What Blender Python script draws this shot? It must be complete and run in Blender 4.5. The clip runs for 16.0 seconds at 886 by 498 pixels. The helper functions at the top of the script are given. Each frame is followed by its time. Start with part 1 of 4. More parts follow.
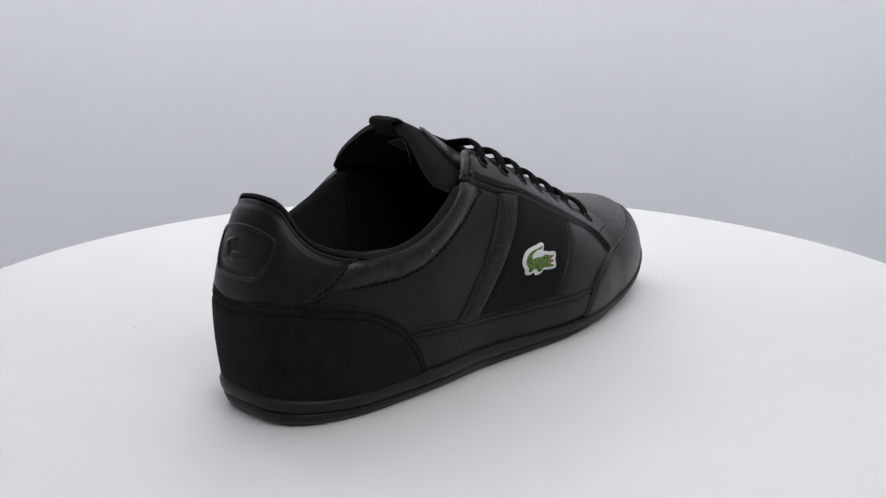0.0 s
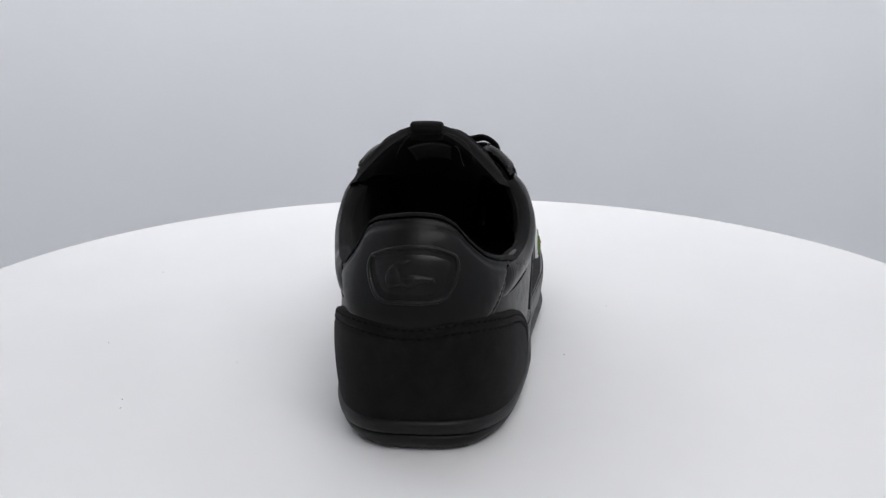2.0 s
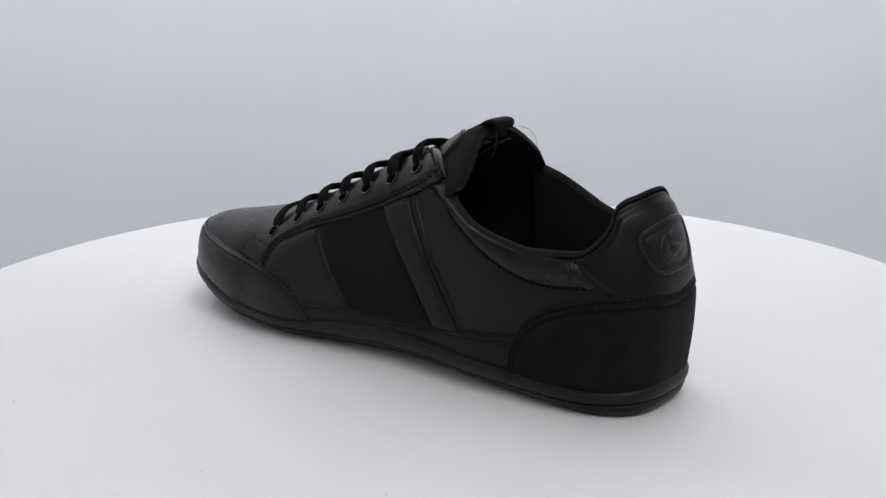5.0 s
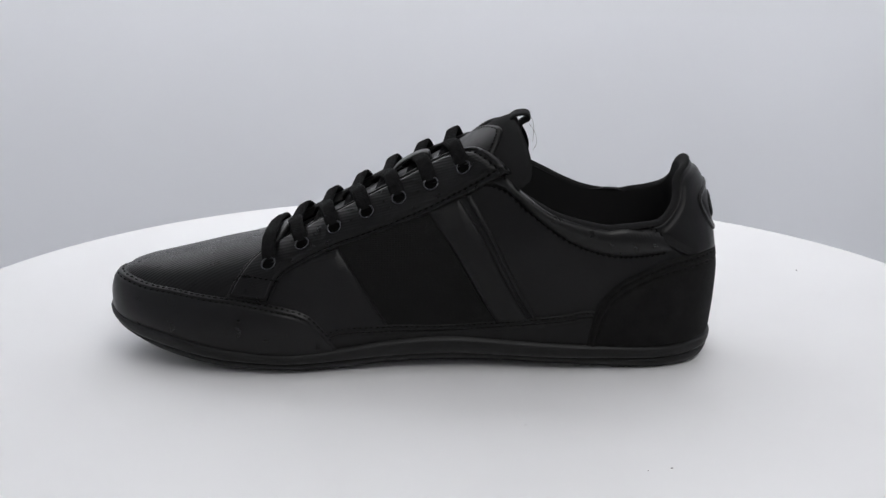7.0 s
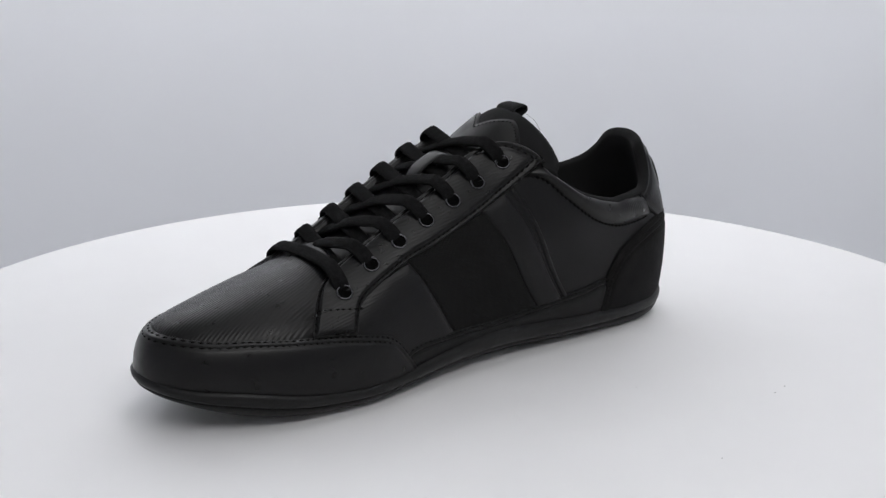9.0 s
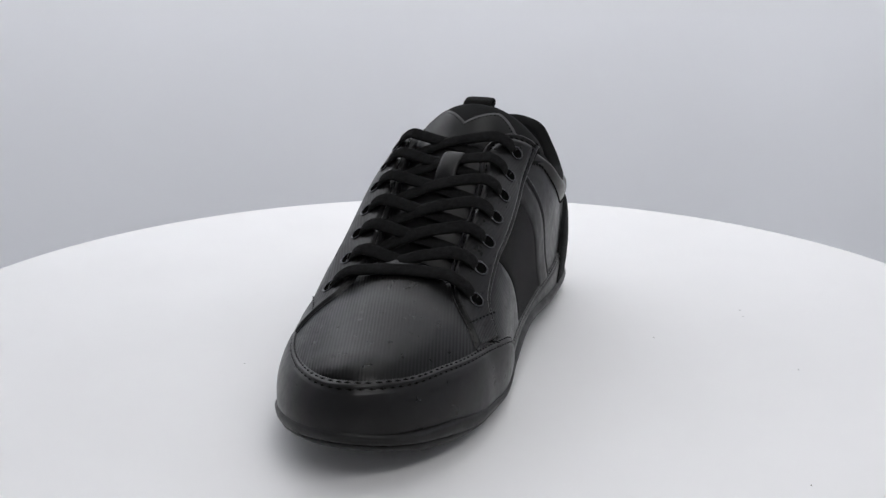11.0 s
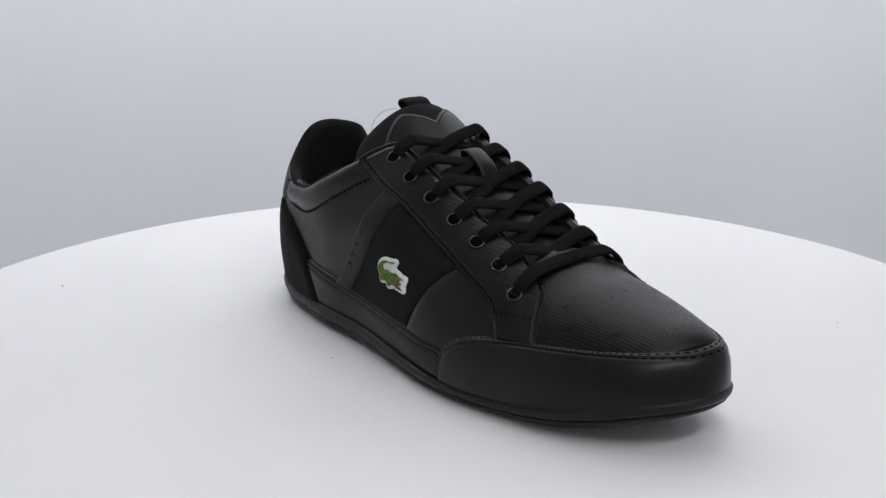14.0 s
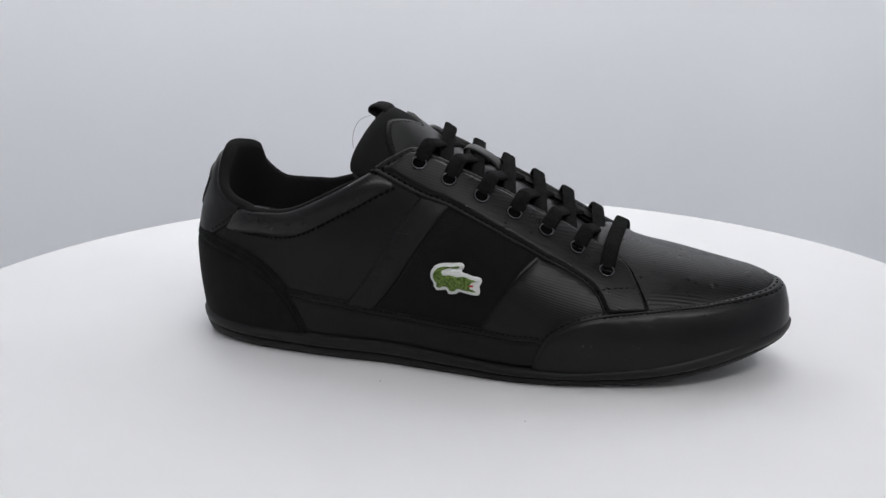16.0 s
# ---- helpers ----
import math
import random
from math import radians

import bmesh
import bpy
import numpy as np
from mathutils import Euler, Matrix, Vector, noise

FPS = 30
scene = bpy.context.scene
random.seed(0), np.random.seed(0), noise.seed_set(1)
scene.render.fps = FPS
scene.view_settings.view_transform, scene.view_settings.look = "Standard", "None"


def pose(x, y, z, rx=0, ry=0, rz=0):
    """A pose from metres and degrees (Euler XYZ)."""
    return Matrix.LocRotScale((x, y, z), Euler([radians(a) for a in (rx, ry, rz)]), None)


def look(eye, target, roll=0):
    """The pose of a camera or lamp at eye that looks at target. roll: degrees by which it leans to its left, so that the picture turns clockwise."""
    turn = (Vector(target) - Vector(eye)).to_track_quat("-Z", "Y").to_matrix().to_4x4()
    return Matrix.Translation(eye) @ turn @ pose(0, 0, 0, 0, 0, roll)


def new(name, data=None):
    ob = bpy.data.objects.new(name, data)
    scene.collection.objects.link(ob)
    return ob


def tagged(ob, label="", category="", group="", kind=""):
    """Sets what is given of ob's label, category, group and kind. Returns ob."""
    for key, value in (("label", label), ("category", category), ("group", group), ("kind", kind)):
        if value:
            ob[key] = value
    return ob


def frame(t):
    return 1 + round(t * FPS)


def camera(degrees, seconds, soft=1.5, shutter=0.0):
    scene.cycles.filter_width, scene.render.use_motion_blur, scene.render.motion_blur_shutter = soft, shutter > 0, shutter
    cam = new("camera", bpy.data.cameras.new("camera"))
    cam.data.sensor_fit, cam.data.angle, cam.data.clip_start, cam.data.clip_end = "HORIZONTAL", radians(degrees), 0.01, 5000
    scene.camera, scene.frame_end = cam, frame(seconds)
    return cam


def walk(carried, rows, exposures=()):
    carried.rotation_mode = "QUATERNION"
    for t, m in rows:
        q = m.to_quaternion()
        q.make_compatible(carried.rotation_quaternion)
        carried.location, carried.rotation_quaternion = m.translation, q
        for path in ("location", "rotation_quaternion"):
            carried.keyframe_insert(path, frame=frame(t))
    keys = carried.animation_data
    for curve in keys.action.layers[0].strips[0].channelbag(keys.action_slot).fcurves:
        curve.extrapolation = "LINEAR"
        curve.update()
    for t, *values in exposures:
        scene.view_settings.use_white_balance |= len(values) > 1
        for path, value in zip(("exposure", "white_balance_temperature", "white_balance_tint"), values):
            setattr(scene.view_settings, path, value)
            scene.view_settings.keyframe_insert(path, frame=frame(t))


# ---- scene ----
# One still camera before a turntable. The shoe's last is laid out in units U.
U = 0.547 / 649.5

cam = camera(41.5, 16.0, soft=1.4)
EYE = Matrix.Translation((0, -0.547, 0.2088)) @ pose(0, 0, 0, 0, 0, 0.191) @ pose(0, 0, 0, 73.607) @ pose(0, 0, 0, 0, 0, -0.202)
walk(cam, [(0.0, EYE), (16.0, EYE)])


def turn(t):
    """Degrees by which the turntable has turned at t seconds."""
    return -41.958 + 18.5242 * t - 0.004996 * t * t


def motions():
    steps = [0.5 * k for k in range(33)]
    walk(turntable, [(t, pose(0, 0, 0, 0, 0, turn(t))) for t in steps])
    walk(shoe, [(t, pose(0, 0, 0, 0, 0, turn(t)) @ pose(-0.00356, 0, 0, 0, 0, 90)) for t in steps])


# ---- light: a soft box with a bright top, and an added backdrop fill ----
world = bpy.data.worlds.new("studio")
scene.world = world
world.use_nodes = True
world.node_tree.nodes["Background"].inputs[0].default_value = (0.85, 0.92, 1.0, 1)
world.node_tree.nodes["Background"].inputs[1].default_value = 0.05


def softbox(name, at, target, wide, deep, watts, tint):
    lamp = bpy.data.lights.new(name, "AREA")
    lamp.shape, lamp.size, lamp.size_y, lamp.energy, lamp.color = "RECTANGLE", wide, deep, watts, tint
    ob = new(name, lamp)
    ob.matrix_world = look(at, target)
    return ob


softbox("top_light", (0.12, -0.12, 0.94), (0.1, -0.12, 0), 0.9, 0.3, 1.6, (1.0, 0.99, 0.98))
softbox("front_light", (0.28, -0.8, 0.90), (0.0, -0.3, 0.0), 0.9, 0.14, 4.2, (1.0, 0.99, 0.98))
# Added fill with no known source: aimed to brighten the backdrop alone.
softbox("backdrop_fill", (-0.1, 0.42, 0.90), (-0.1, 0.85, 0.70), 1.2, 0.12, 7.1, (1.0, 0.99, 0.98))

# ---- materials ----
def material(name, colour, rough, metal=0.0, sheen=0.0, spec=0.5):
    m = bpy.data.materials.new(name)
    m.use_nodes = True
    b = m.node_tree.nodes["Principled BSDF"]
    b.inputs["Base Color"].default_value = (*colour, 1)
    b.inputs["Roughness"].default_value = rough
    b.inputs["Metallic"].default_value = metal
    b.inputs["Specular IOR Level"].default_value = spec
    if sheen:
        b.inputs["Sheen Weight"].default_value = sheen
        b.inputs["Sheen Roughness"].default_value = 0.45
        b.inputs["Sheen Tint"].default_value = (0.5, 0.5, 0.52, 1)
    return m


def node(m, kind, **values):
    n = m.node_tree.nodes.new(kind)
    for key, value in values.items():
        if key == "operation":
            n.operation = value
        elif key == "feature":
            n.feature = value
        else:
            n.inputs[key.replace("_", " ")].default_value = value
    return n


def link(m, a, b):
    m.node_tree.links.new(a, b)


def coords(m):
    return node(m, "ShaderNodeTexCoord").outputs["Object"]


def noise_of(m, scale, detail=3.0, rough=0.55):
    n = node(m, "ShaderNodeTexNoise", Scale=scale, Detail=detail, Roughness=rough)
    link(m, coords(m), n.inputs["Vector"])
    return n.outputs["Fac"]


def spread(m, socket, lo, hi, name, a=0.3, b=0.7):
    """Drive a value of the surface by a pattern between a and b."""
    r = node(m, "ShaderNodeMapRange", From_Min=a, From_Max=b, To_Min=lo, To_Max=hi)
    link(m, socket, r.inputs["Value"])
    link(m, r.outputs["Result"], m.node_tree.nodes["Principled BSDF"].inputs[name])


def tint(m, socket, c1, c2, a=0.3, b=0.7):
    r = m.node_tree.nodes.new("ShaderNodeValToRGB")
    r.color_ramp.elements[0].position, r.color_ramp.elements[0].color = a, (*c1, 1)
    r.color_ramp.elements[1].position, r.color_ramp.elements[1].color = b, (*c2, 1)
    link(m, socket, r.inputs["Fac"])
    link(m, r.outputs["Color"], m.node_tree.nodes["Principled BSDF"].inputs["Base Color"])


def relief(m, layers):
    """Bumps laid one on another: (height socket, strength, metres)."""
    last = None
    for socket, strength, depth in layers:
        b = node(m, "ShaderNodeBump", Strength=strength, Distance=depth)
        link(m, socket, b.inputs["Height"])
        if last:
            link(m, last, b.inputs["Normal"])
        last = b.outputs["Normal"]
    link(m, last, m.node_tree.nodes["Principled BSDF"].inputs["Normal"])


def ribs(m, normal, pitch, wobble=0.0):
    """Parallel ridges across a direction, pitch metres apart."""
    d = node(m, "ShaderNodeVectorMath", operation="DOT_PRODUCT")
    link(m, coords(m), d.inputs[0])
    d.inputs[1].default_value = Vector(normal).normalized()
    s = node(m, "ShaderNodeMath", operation="MULTIPLY")
    link(m, d.outputs["Value"], s.inputs[0])
    s.inputs[1].default_value = 2 * math.pi / pitch
    out = s.outputs[0]
    if wobble:
        w = node(m, "ShaderNodeMath", operation="MULTIPLY_ADD")
        link(m, noise_of(m, 130), w.inputs[0])
        w.inputs[1].default_value = wobble
        link(m, out, w.inputs[2])
        out = w.outputs[0]
    f = node(m, "ShaderNodeMath", operation="SINE")
    link(m, out, f.inputs[0])
    return f.outputs[0]


def pebble(m, scale):
    v = node(m, "ShaderNodeTexVoronoi", Scale=scale)
    link(m, coords(m), v.inputs["Vector"])
    return v.outputs["Distance"]


def leather(name, base, rough, ridge=None, pitch=0.00135, grain=1500, depth=0.35, spec=0.25, bold=0.3):
    m = material(name, base, rough, spec=spec)
    tint(m, noise_of(m, 60, 4), tuple(c * 0.85 for c in base), tuple(c * 1.2 for c in base))
    spread(m, noise_of(m, 220, 4), rough - 0.05, rough + 0.07, "Roughness")
    layers = [(noise_of(m, 90, 2), 0.05, 0.0012), (noise_of(m, grain, 2) if ridge else pebble(m, grain), depth, 0.00012)]
    if ridge:
        layers.append((ribs(m, ridge, pitch, 0.8), bold, 0.00018))
    relief(m, layers)
    return m


BLACK = (0.0042, 0.0042, 0.0044)
LEATHER = leather("smooth_black_leather", BLACK, 0.34, depth=0.25, spec=0.19)
TOE_LEATHER = leather("toe_black_leather", BLACK, 0.32, grain=900, depth=0.05, spec=0.24)
VAMP_LEATHER = leather("ribbed_vamp_leather", BLACK, 0.31, (0.3, -1.0, 0.0), 0.0013, grain=700, depth=0.04, spec=0.18, bold=0.2)
STAY_LEATHER = leather("ribbed_stay_leather", BLACK, 0.31, (0.28, 0.0, 1.0), 0.00105, depth=0.12, spec=0.2, bold=0.15)
FRONT_LEATHER = leather("fine_ribbed_leather", BLACK, 0.33, (0.28, 0.0, 1.0), 0.00105, depth=0.12, spec=0.22, bold=0.13)
COLLAR_LEATHER = leather("creased_collar_leather", BLACK, 0.31, grain=1300, depth=0.12, spec=0.27)
STRIPE_LEATHER = leather("matt_stripe_leather", (0.005, 0.005, 0.0052), 0.45, None, grain=1900, depth=0.2, spec=0.2)
TONGUE_LEATHER = leather("tongue_leather", (0.005, 0.005, 0.0052), 0.36, None, depth=0.2, spec=0.17)

SUEDE = material("black_suede", (0.009, 0.009, 0.009), 0.95, sheen=0.08, spec=0.1)
tint(SUEDE, noise_of(SUEDE, 120, 6, 0.7), (0.004, 0.004, 0.0042), (0.0105, 0.0103, 0.0101))
relief(SUEDE, [(noise_of(SUEDE, 900, 4), 0.5, 0.0004), (noise_of(SUEDE, 4200, 2), 0.6, 0.0002)])

CANVAS = material("black_woven_textile", (0.007, 0.007, 0.007), 0.95, sheen=0.06, spec=0.12)
relief(CANVAS, [(ribs(CANVAS, (1, 0, 0), 0.0007), 0.4, 0.0001), (ribs(CANVAS, (0, 0.4, 1), 0.0007), 0.4, 0.0001)])
LINING = material("black_lining_fabric", (0.011, 0.011, 0.0114), 0.97, sheen=0.04, spec=0.1)
relief(LINING, [(noise_of(LINING, 2600, 2), 0.5, 0.0002)])
LACE = material("black_cotton_lace", (0.0085, 0.0085, 0.009), 0.92, spec=0.05)
tint(LACE, noise_of(LACE, 500, 3), (0.005, 0.005, 0.0052), (0.010, 0.010, 0.0104))
relief(LACE, [(ribs(LACE, (0.6, 1, 0.2), 0.0006), 0.3, 0.0001), (ribs(LACE, (1, -0.6, 0.4), 0.0006), 0.3, 0.0001)])
RUBBER = material("black_rubber", (0.007, 0.007, 0.0073), 0.5, spec=0.22)
tint(RUBBER, noise_of(RUBBER, 90, 5), (0.005, 0.005, 0.0052), (0.009, 0.009, 0.0094))
spread(RUBBER, noise_of(RUBBER, 160, 4), 0.36, 0.52, "Roughness")
relief(RUBBER, [(noise_of(RUBBER, 700, 3), 0.15, 0.0002)])
THREAD = material("black_waxed_thread", (0.0018, 0.0018, 0.0018), 0.7, spec=0.06)
METAL = material("gunmetal_eyelet", (0.05, 0.05, 0.054), 0.2, metal=1.0)
# Near-black colour that stands in for the shade inside the eyelets.
HOLE_SHADE = material("painted_hole_shade", (0.003, 0.003, 0.003), 1.0, spec=0.0)
BADGE_WHITE = material("white_embroidery", (0.72, 0.73, 0.72), 0.8, spec=0.2)
relief(BADGE_WHITE, [(ribs(BADGE_WHITE, (1, 0, 0.6), 0.0005, 2), 0.6, 0.0002)])
BADGE_GREEN = material("green_embroidery", (0.11, 0.17, 0.035), 0.8, spec=0.2)
tint(BADGE_GREEN, noise_of(BADGE_GREEN, 900, 4, 0.7), (0.035, 0.07, 0.012), (0.17, 0.25, 0.06), 0.38, 0.6)
relief(BADGE_GREEN, [(ribs(BADGE_GREEN, (1, 0, -0.5), 0.0005, 2), 0.6, 0.0002)])
BADGE_DARK = material("dark_green_embroidery", (0.015, 0.03, 0.01), 0.8, spec=0.2)
BADGE_RED = material("red_embroidery", (0.42, 0.03, 0.02), 0.8, spec=0.2)
LABEL_GREY = material("grey_woven_label", (0.05, 0.05, 0.055), 0.85)
PALE_THREAD = material("pale_loose_thread", (0.35, 0.33, 0.32), 0.8)
RUST_THREAD = material("brown_loose_thread", (0.05, 0.03, 0.025), 0.8)
SPECK = material("dust", (0.12, 0.11, 0.1), 0.9)

TABLE_WHITE = material("white_laminate", (0.73, 0.73, 0.735), 0.6, spec=0.25)
tint(TABLE_WHITE, noise_of(TABLE_WHITE, 9, 4), (0.715, 0.715, 0.72), (0.74, 0.74, 0.745))
spread(TABLE_WHITE, noise_of(TABLE_WHITE, 14, 5), 0.55, 0.68, "Roughness")
PAPER = material("grey_blue_backdrop_cloth", (0.70, 0.72, 0.765), 0.9, spec=0.2)
tint(PAPER, noise_of(PAPER, 3, 3), (0.785, 0.80, 0.838), (0.805, 0.82, 0.858))
TENT = material("white_tent_cloth", (0.78, 0.785, 0.80), 0.9, spec=0.2)
tint(TENT, noise_of(TENT, 4, 3), (0.765, 0.77, 0.785), (0.79, 0.795, 0.81))
# Unseen sheet behind the camera, pale so that it bounces fill forward.
FRONT_BOUNCE = material("pale_front_reflector", (0.62, 0.62, 0.63), 0.9, spec=0.2)
tint(FRONT_BOUNCE, noise_of(FRONT_BOUNCE, 6, 3), (0.60, 0.60, 0.61), (0.64, 0.64, 0.65))
# Kept dark to cut bounce, so the backdrop falls off towards the rim.
UNSEEN_FLOOR = material("unseen_dark_floor", (0.25, 0.25, 0.26), 0.7, spec=0.3)
tint(UNSEEN_FLOOR, noise_of(UNSEEN_FLOOR, 8, 4), (0.10, 0.104, 0.112), (0.13, 0.135, 0.145))


def spline(xs, ys):
    """A smooth curve through knots, as a function of an array."""
    xs, ys = np.array(xs, float), np.array(ys, float)
    h = np.diff(xs)
    d = np.diff(ys) / h
    m = np.concatenate(([d[0]], (d[:-1] * h[1:] + d[1:] * h[:-1]) / (h[:-1] + h[1:]), [d[-1]]))

    def at(x):
        x = np.clip(np.asarray(x, float), xs[0], xs[-1])
        i = np.clip(np.searchsorted(xs, x) - 1, 0, len(h) - 1)
        t = (x - xs[i]) / h[i]
        return ((2 * t**3 - 3 * t**2 + 1) * ys[i] + (t**3 - 2 * t**2 + t) * h[i] * m[i]
                + (3 * t**2 - 2 * t**3) * ys[i + 1] + (t**3 - t**2) * h[i] * m[i + 1])
    return at


# The last: half width, middle line, ridge, and the heel's lean. x towards the toe, y to the inner side, z up.
HEEL, TOE = -149.9, 190.4
half_at = spline([-152, -95, -60, -20, 20, 55, 85, 116, 150, 191], [39, 46.2, 49, 48.5, 51.7, 55.4, 56.4, 52.4, 51.5, 52])
middle_at = spline([-152, -95, -60, -20, 20, 55, 85, 116, 150, 191], [-2.6, -3.8, -4.3, -4.4, -4.8, -3.8, 0.0, 3.0, 5.4, 8.5])
crest_at = spline([-152, -100, -42, -4, 50, 94, 140, 191], [-1, -1, 2, -2, 3, 6, 9.5, 13])
top_at = spline([-152, -80, -40, -10, 20, 60, 94, 108, 125, 143, 160, 172, 182, 188, 191], [172, 170, 149, 126, 112, 91, 74, 69, 65.5, 61.5, 58, 55.5, 51, 44, 33])
belly_at = spline([-152, -90, -20, 60, 120, 170, 191], [45, 45, 36, 28, 24, 25, 26])
power_at = spline([-152, -40, 0, 50, 94, 140, 191], [2.9, 2.9, 2.7, 2.3, 2.0, 2.1, 2.2])
bulge_at = spline([-152, -125, -110, -95, -60, -20, 20, 50, 80, 192], [-1.0, -2.5, -2.3, -0.8, 2.4, 3.0, 2.0, 0.6, 0, 0])
lean_at = spline([0, 16, 40, 57, 81, 103, 115, 160], [4, 2, -0.3, -0.8, 2.1, 8.5, 16.5, 32])
shift_at = spline([0, 16, 40, 57, 81, 103, 115, 160], [0, 0, 0.3, 1.5, 2.5, 4.5, 5.5, 6])


def inside(x, y, z):
    near_heel = np.clip((-50 - x) / 70, 0, 1)
    xs = x - lean_at(z) * near_heel**2 * (3 - 2 * near_heel)
    a = np.clip((xs - HEEL) / 57, 0, 1)
    b = np.clip((TOE - x) / 75, 0, 1)
    k = np.clip((z - 65) / 40, 0, 1)
    n = 3.0 - 0.95 * k * k * (3 - 2 * k)
    half = half_at(xs) * (1 - (1 - a)**n)**(1 / n) * (1 - (1 - b)**1.5)**0.5
    half = half + bulge_at(x) * np.exp(-((z - 80) / 26)**2)
    zm, zt, p = belly_at(x), top_at(x), power_at(x)
    q = np.clip((z - zm) / np.maximum(zt - zm, 1), 0, 1)
    low = np.clip((zm - z) / zm, 0, 1.5)
    w = half * np.where(z > zm, (1 - q**p)**(1 / p), 1 - 0.1 * low**2)
    c = middle_at(xs) + (crest_at(x) - middle_at(xs)) * q**2
    return (np.abs(y - c) < w) & (xs > HEEL) & (x < TOE) & (z < zt)


# The spine from which the last's surface is told: a level line with a half turn round each end.
SPINE_H, SPINE_T, SPINE_Y, SPINE_Z, BEND = -95.0, 122.0, -2.0, 26.0, 45.0


def unwrap(chart, p):
    """A place near the last as flat (s, e). Charts: heel and toe run round that end, outer side positive; top runs over the ridge."""
    k = min(max((-50 - p[0]) / 70, 0), 1)
    x, y, z = p[0] - float(shift_at(p[2])) * k * k * (3 - 2 * k), p[1] - SPINE_Y, p[2] - SPINE_Z
    if chart == "top":
        return x, 50 * math.atan2(z, y)
    side = 1 if y < 0 else -1
    end, way = (SPINE_H, 1) if chart == "heel" else (SPINE_T, -1)
    out = (x - end) * way
    if out >= 0:
        s, flat = side * (out + BEND * math.pi / 2), abs(y)
    else:
        s, flat = BEND * math.atan2(-y, -out), math.hypot(out, y)
    return s, 50 * math.atan2(z, flat)


def wrap(chart, se, lift=0.0):
    """Places on the last, lifted along its normal, for flat (s, e) rows."""
    def raw(s, e):
        if chart == "top":
            ox, dx = s, np.zeros_like(s)
            dy, dz = np.cos(e / 50), np.sin(e / 50)
        else:
            end, way = (SPINE_H, 1) if chart == "heel" else (SPINE_T, -1)
            quarter = BEND * math.pi / 2
            over = np.maximum(np.abs(s) - quarter, 0)
            ang = np.clip(s, -quarter, quarter) / BEND
            ox = end + way * over
            dx, dy = -way * np.cos(ang) * np.cos(e / 50), -np.sin(ang) * np.cos(e / 50)
            dz = np.sin(e / 50)
        lo, hi = np.full_like(s, 2.0), np.full_like(s, 190.0)
        for _ in range(34):
            r = (lo + hi) / 2
            ok = inside(ox + dx * r, SPINE_Y + dy * r, SPINE_Z + dz * r)
            lo, hi = np.where(ok, r, lo), np.where(ok, hi, r)
        return np.stack([ox + dx * lo, SPINE_Y + dy * lo, SPINE_Z + dz * lo], 1)
    se = np.asarray(se, float).reshape(-1, 2)
    s, e = se[:, 0], se[:, 1]
    p = raw(s, e)
    d = 2.0
    n = np.cross(raw(s + d, e) - raw(s - d, e), raw(s, e + d) - raw(s, e - d))
    n /= np.maximum(np.linalg.norm(n, axis=1, keepdims=True), 1e-9)
    way = p - np.stack([p[:, 0], np.full(len(p), SPINE_Y), np.full(len(p), SPINE_Z)], 1)
    if chart != "top":
        end = SPINE_H if chart == "heel" else SPINE_T
        beyond = (p[:, 0] - end) * (1 if chart == "heel" else -1) < 0
        way[:, 0] = np.where(beyond, p[:, 0] - end, 0)
    n *= np.where((n * way).sum(1) < 0, -1, 1)[:, None]
    return p + n * (np.asarray(lift).reshape(-1, 1) if np.ndim(lift) else lift)

# ---- mesh helpers ----
def mesh_of(name, verts, faces, mat, smooth=True):
    me = bpy.data.meshes.new(name)
    me.from_pydata([tuple(v) for v in verts], [], faces)
    me.materials.append(mat)
    if smooth:
        me.polygons.foreach_set("use_smooth", [True] * len(me.polygons))
    me.update()
    return me


def part(name, verts, faces, mat, parent, label="", smooth=True):
    ob = new(name, mesh_of(name, verts, faces, mat, smooth))
    ob.parent = parent
    return tagged(ob, label)


def lathe(profile, count=192):
    """Faces turned round z from (radius, height) rows, first and last row closed by a middle point."""
    verts = [(r * math.cos(2 * math.pi * k / count), r * math.sin(2 * math.pi * k / count), z) for r, z in profile for k in range(count)]
    faces = []
    for j in range(len(profile) - 1):
        for k in range(count):
            n = (k + 1) % count
            faces.append((j * count + k, (j + 1) * count + k, (j + 1) * count + n, j * count + n))
    a, b = len(verts), len(verts) + 1
    verts += [(0, 0, profile[0][1]), (0, 0, profile[-1][1])]
    last = (len(profile) - 1) * count
    for k in range(count):
        n = (k + 1) % count
        faces += [(a, k, n), (b, last + n, last + k)]
    return verts, faces


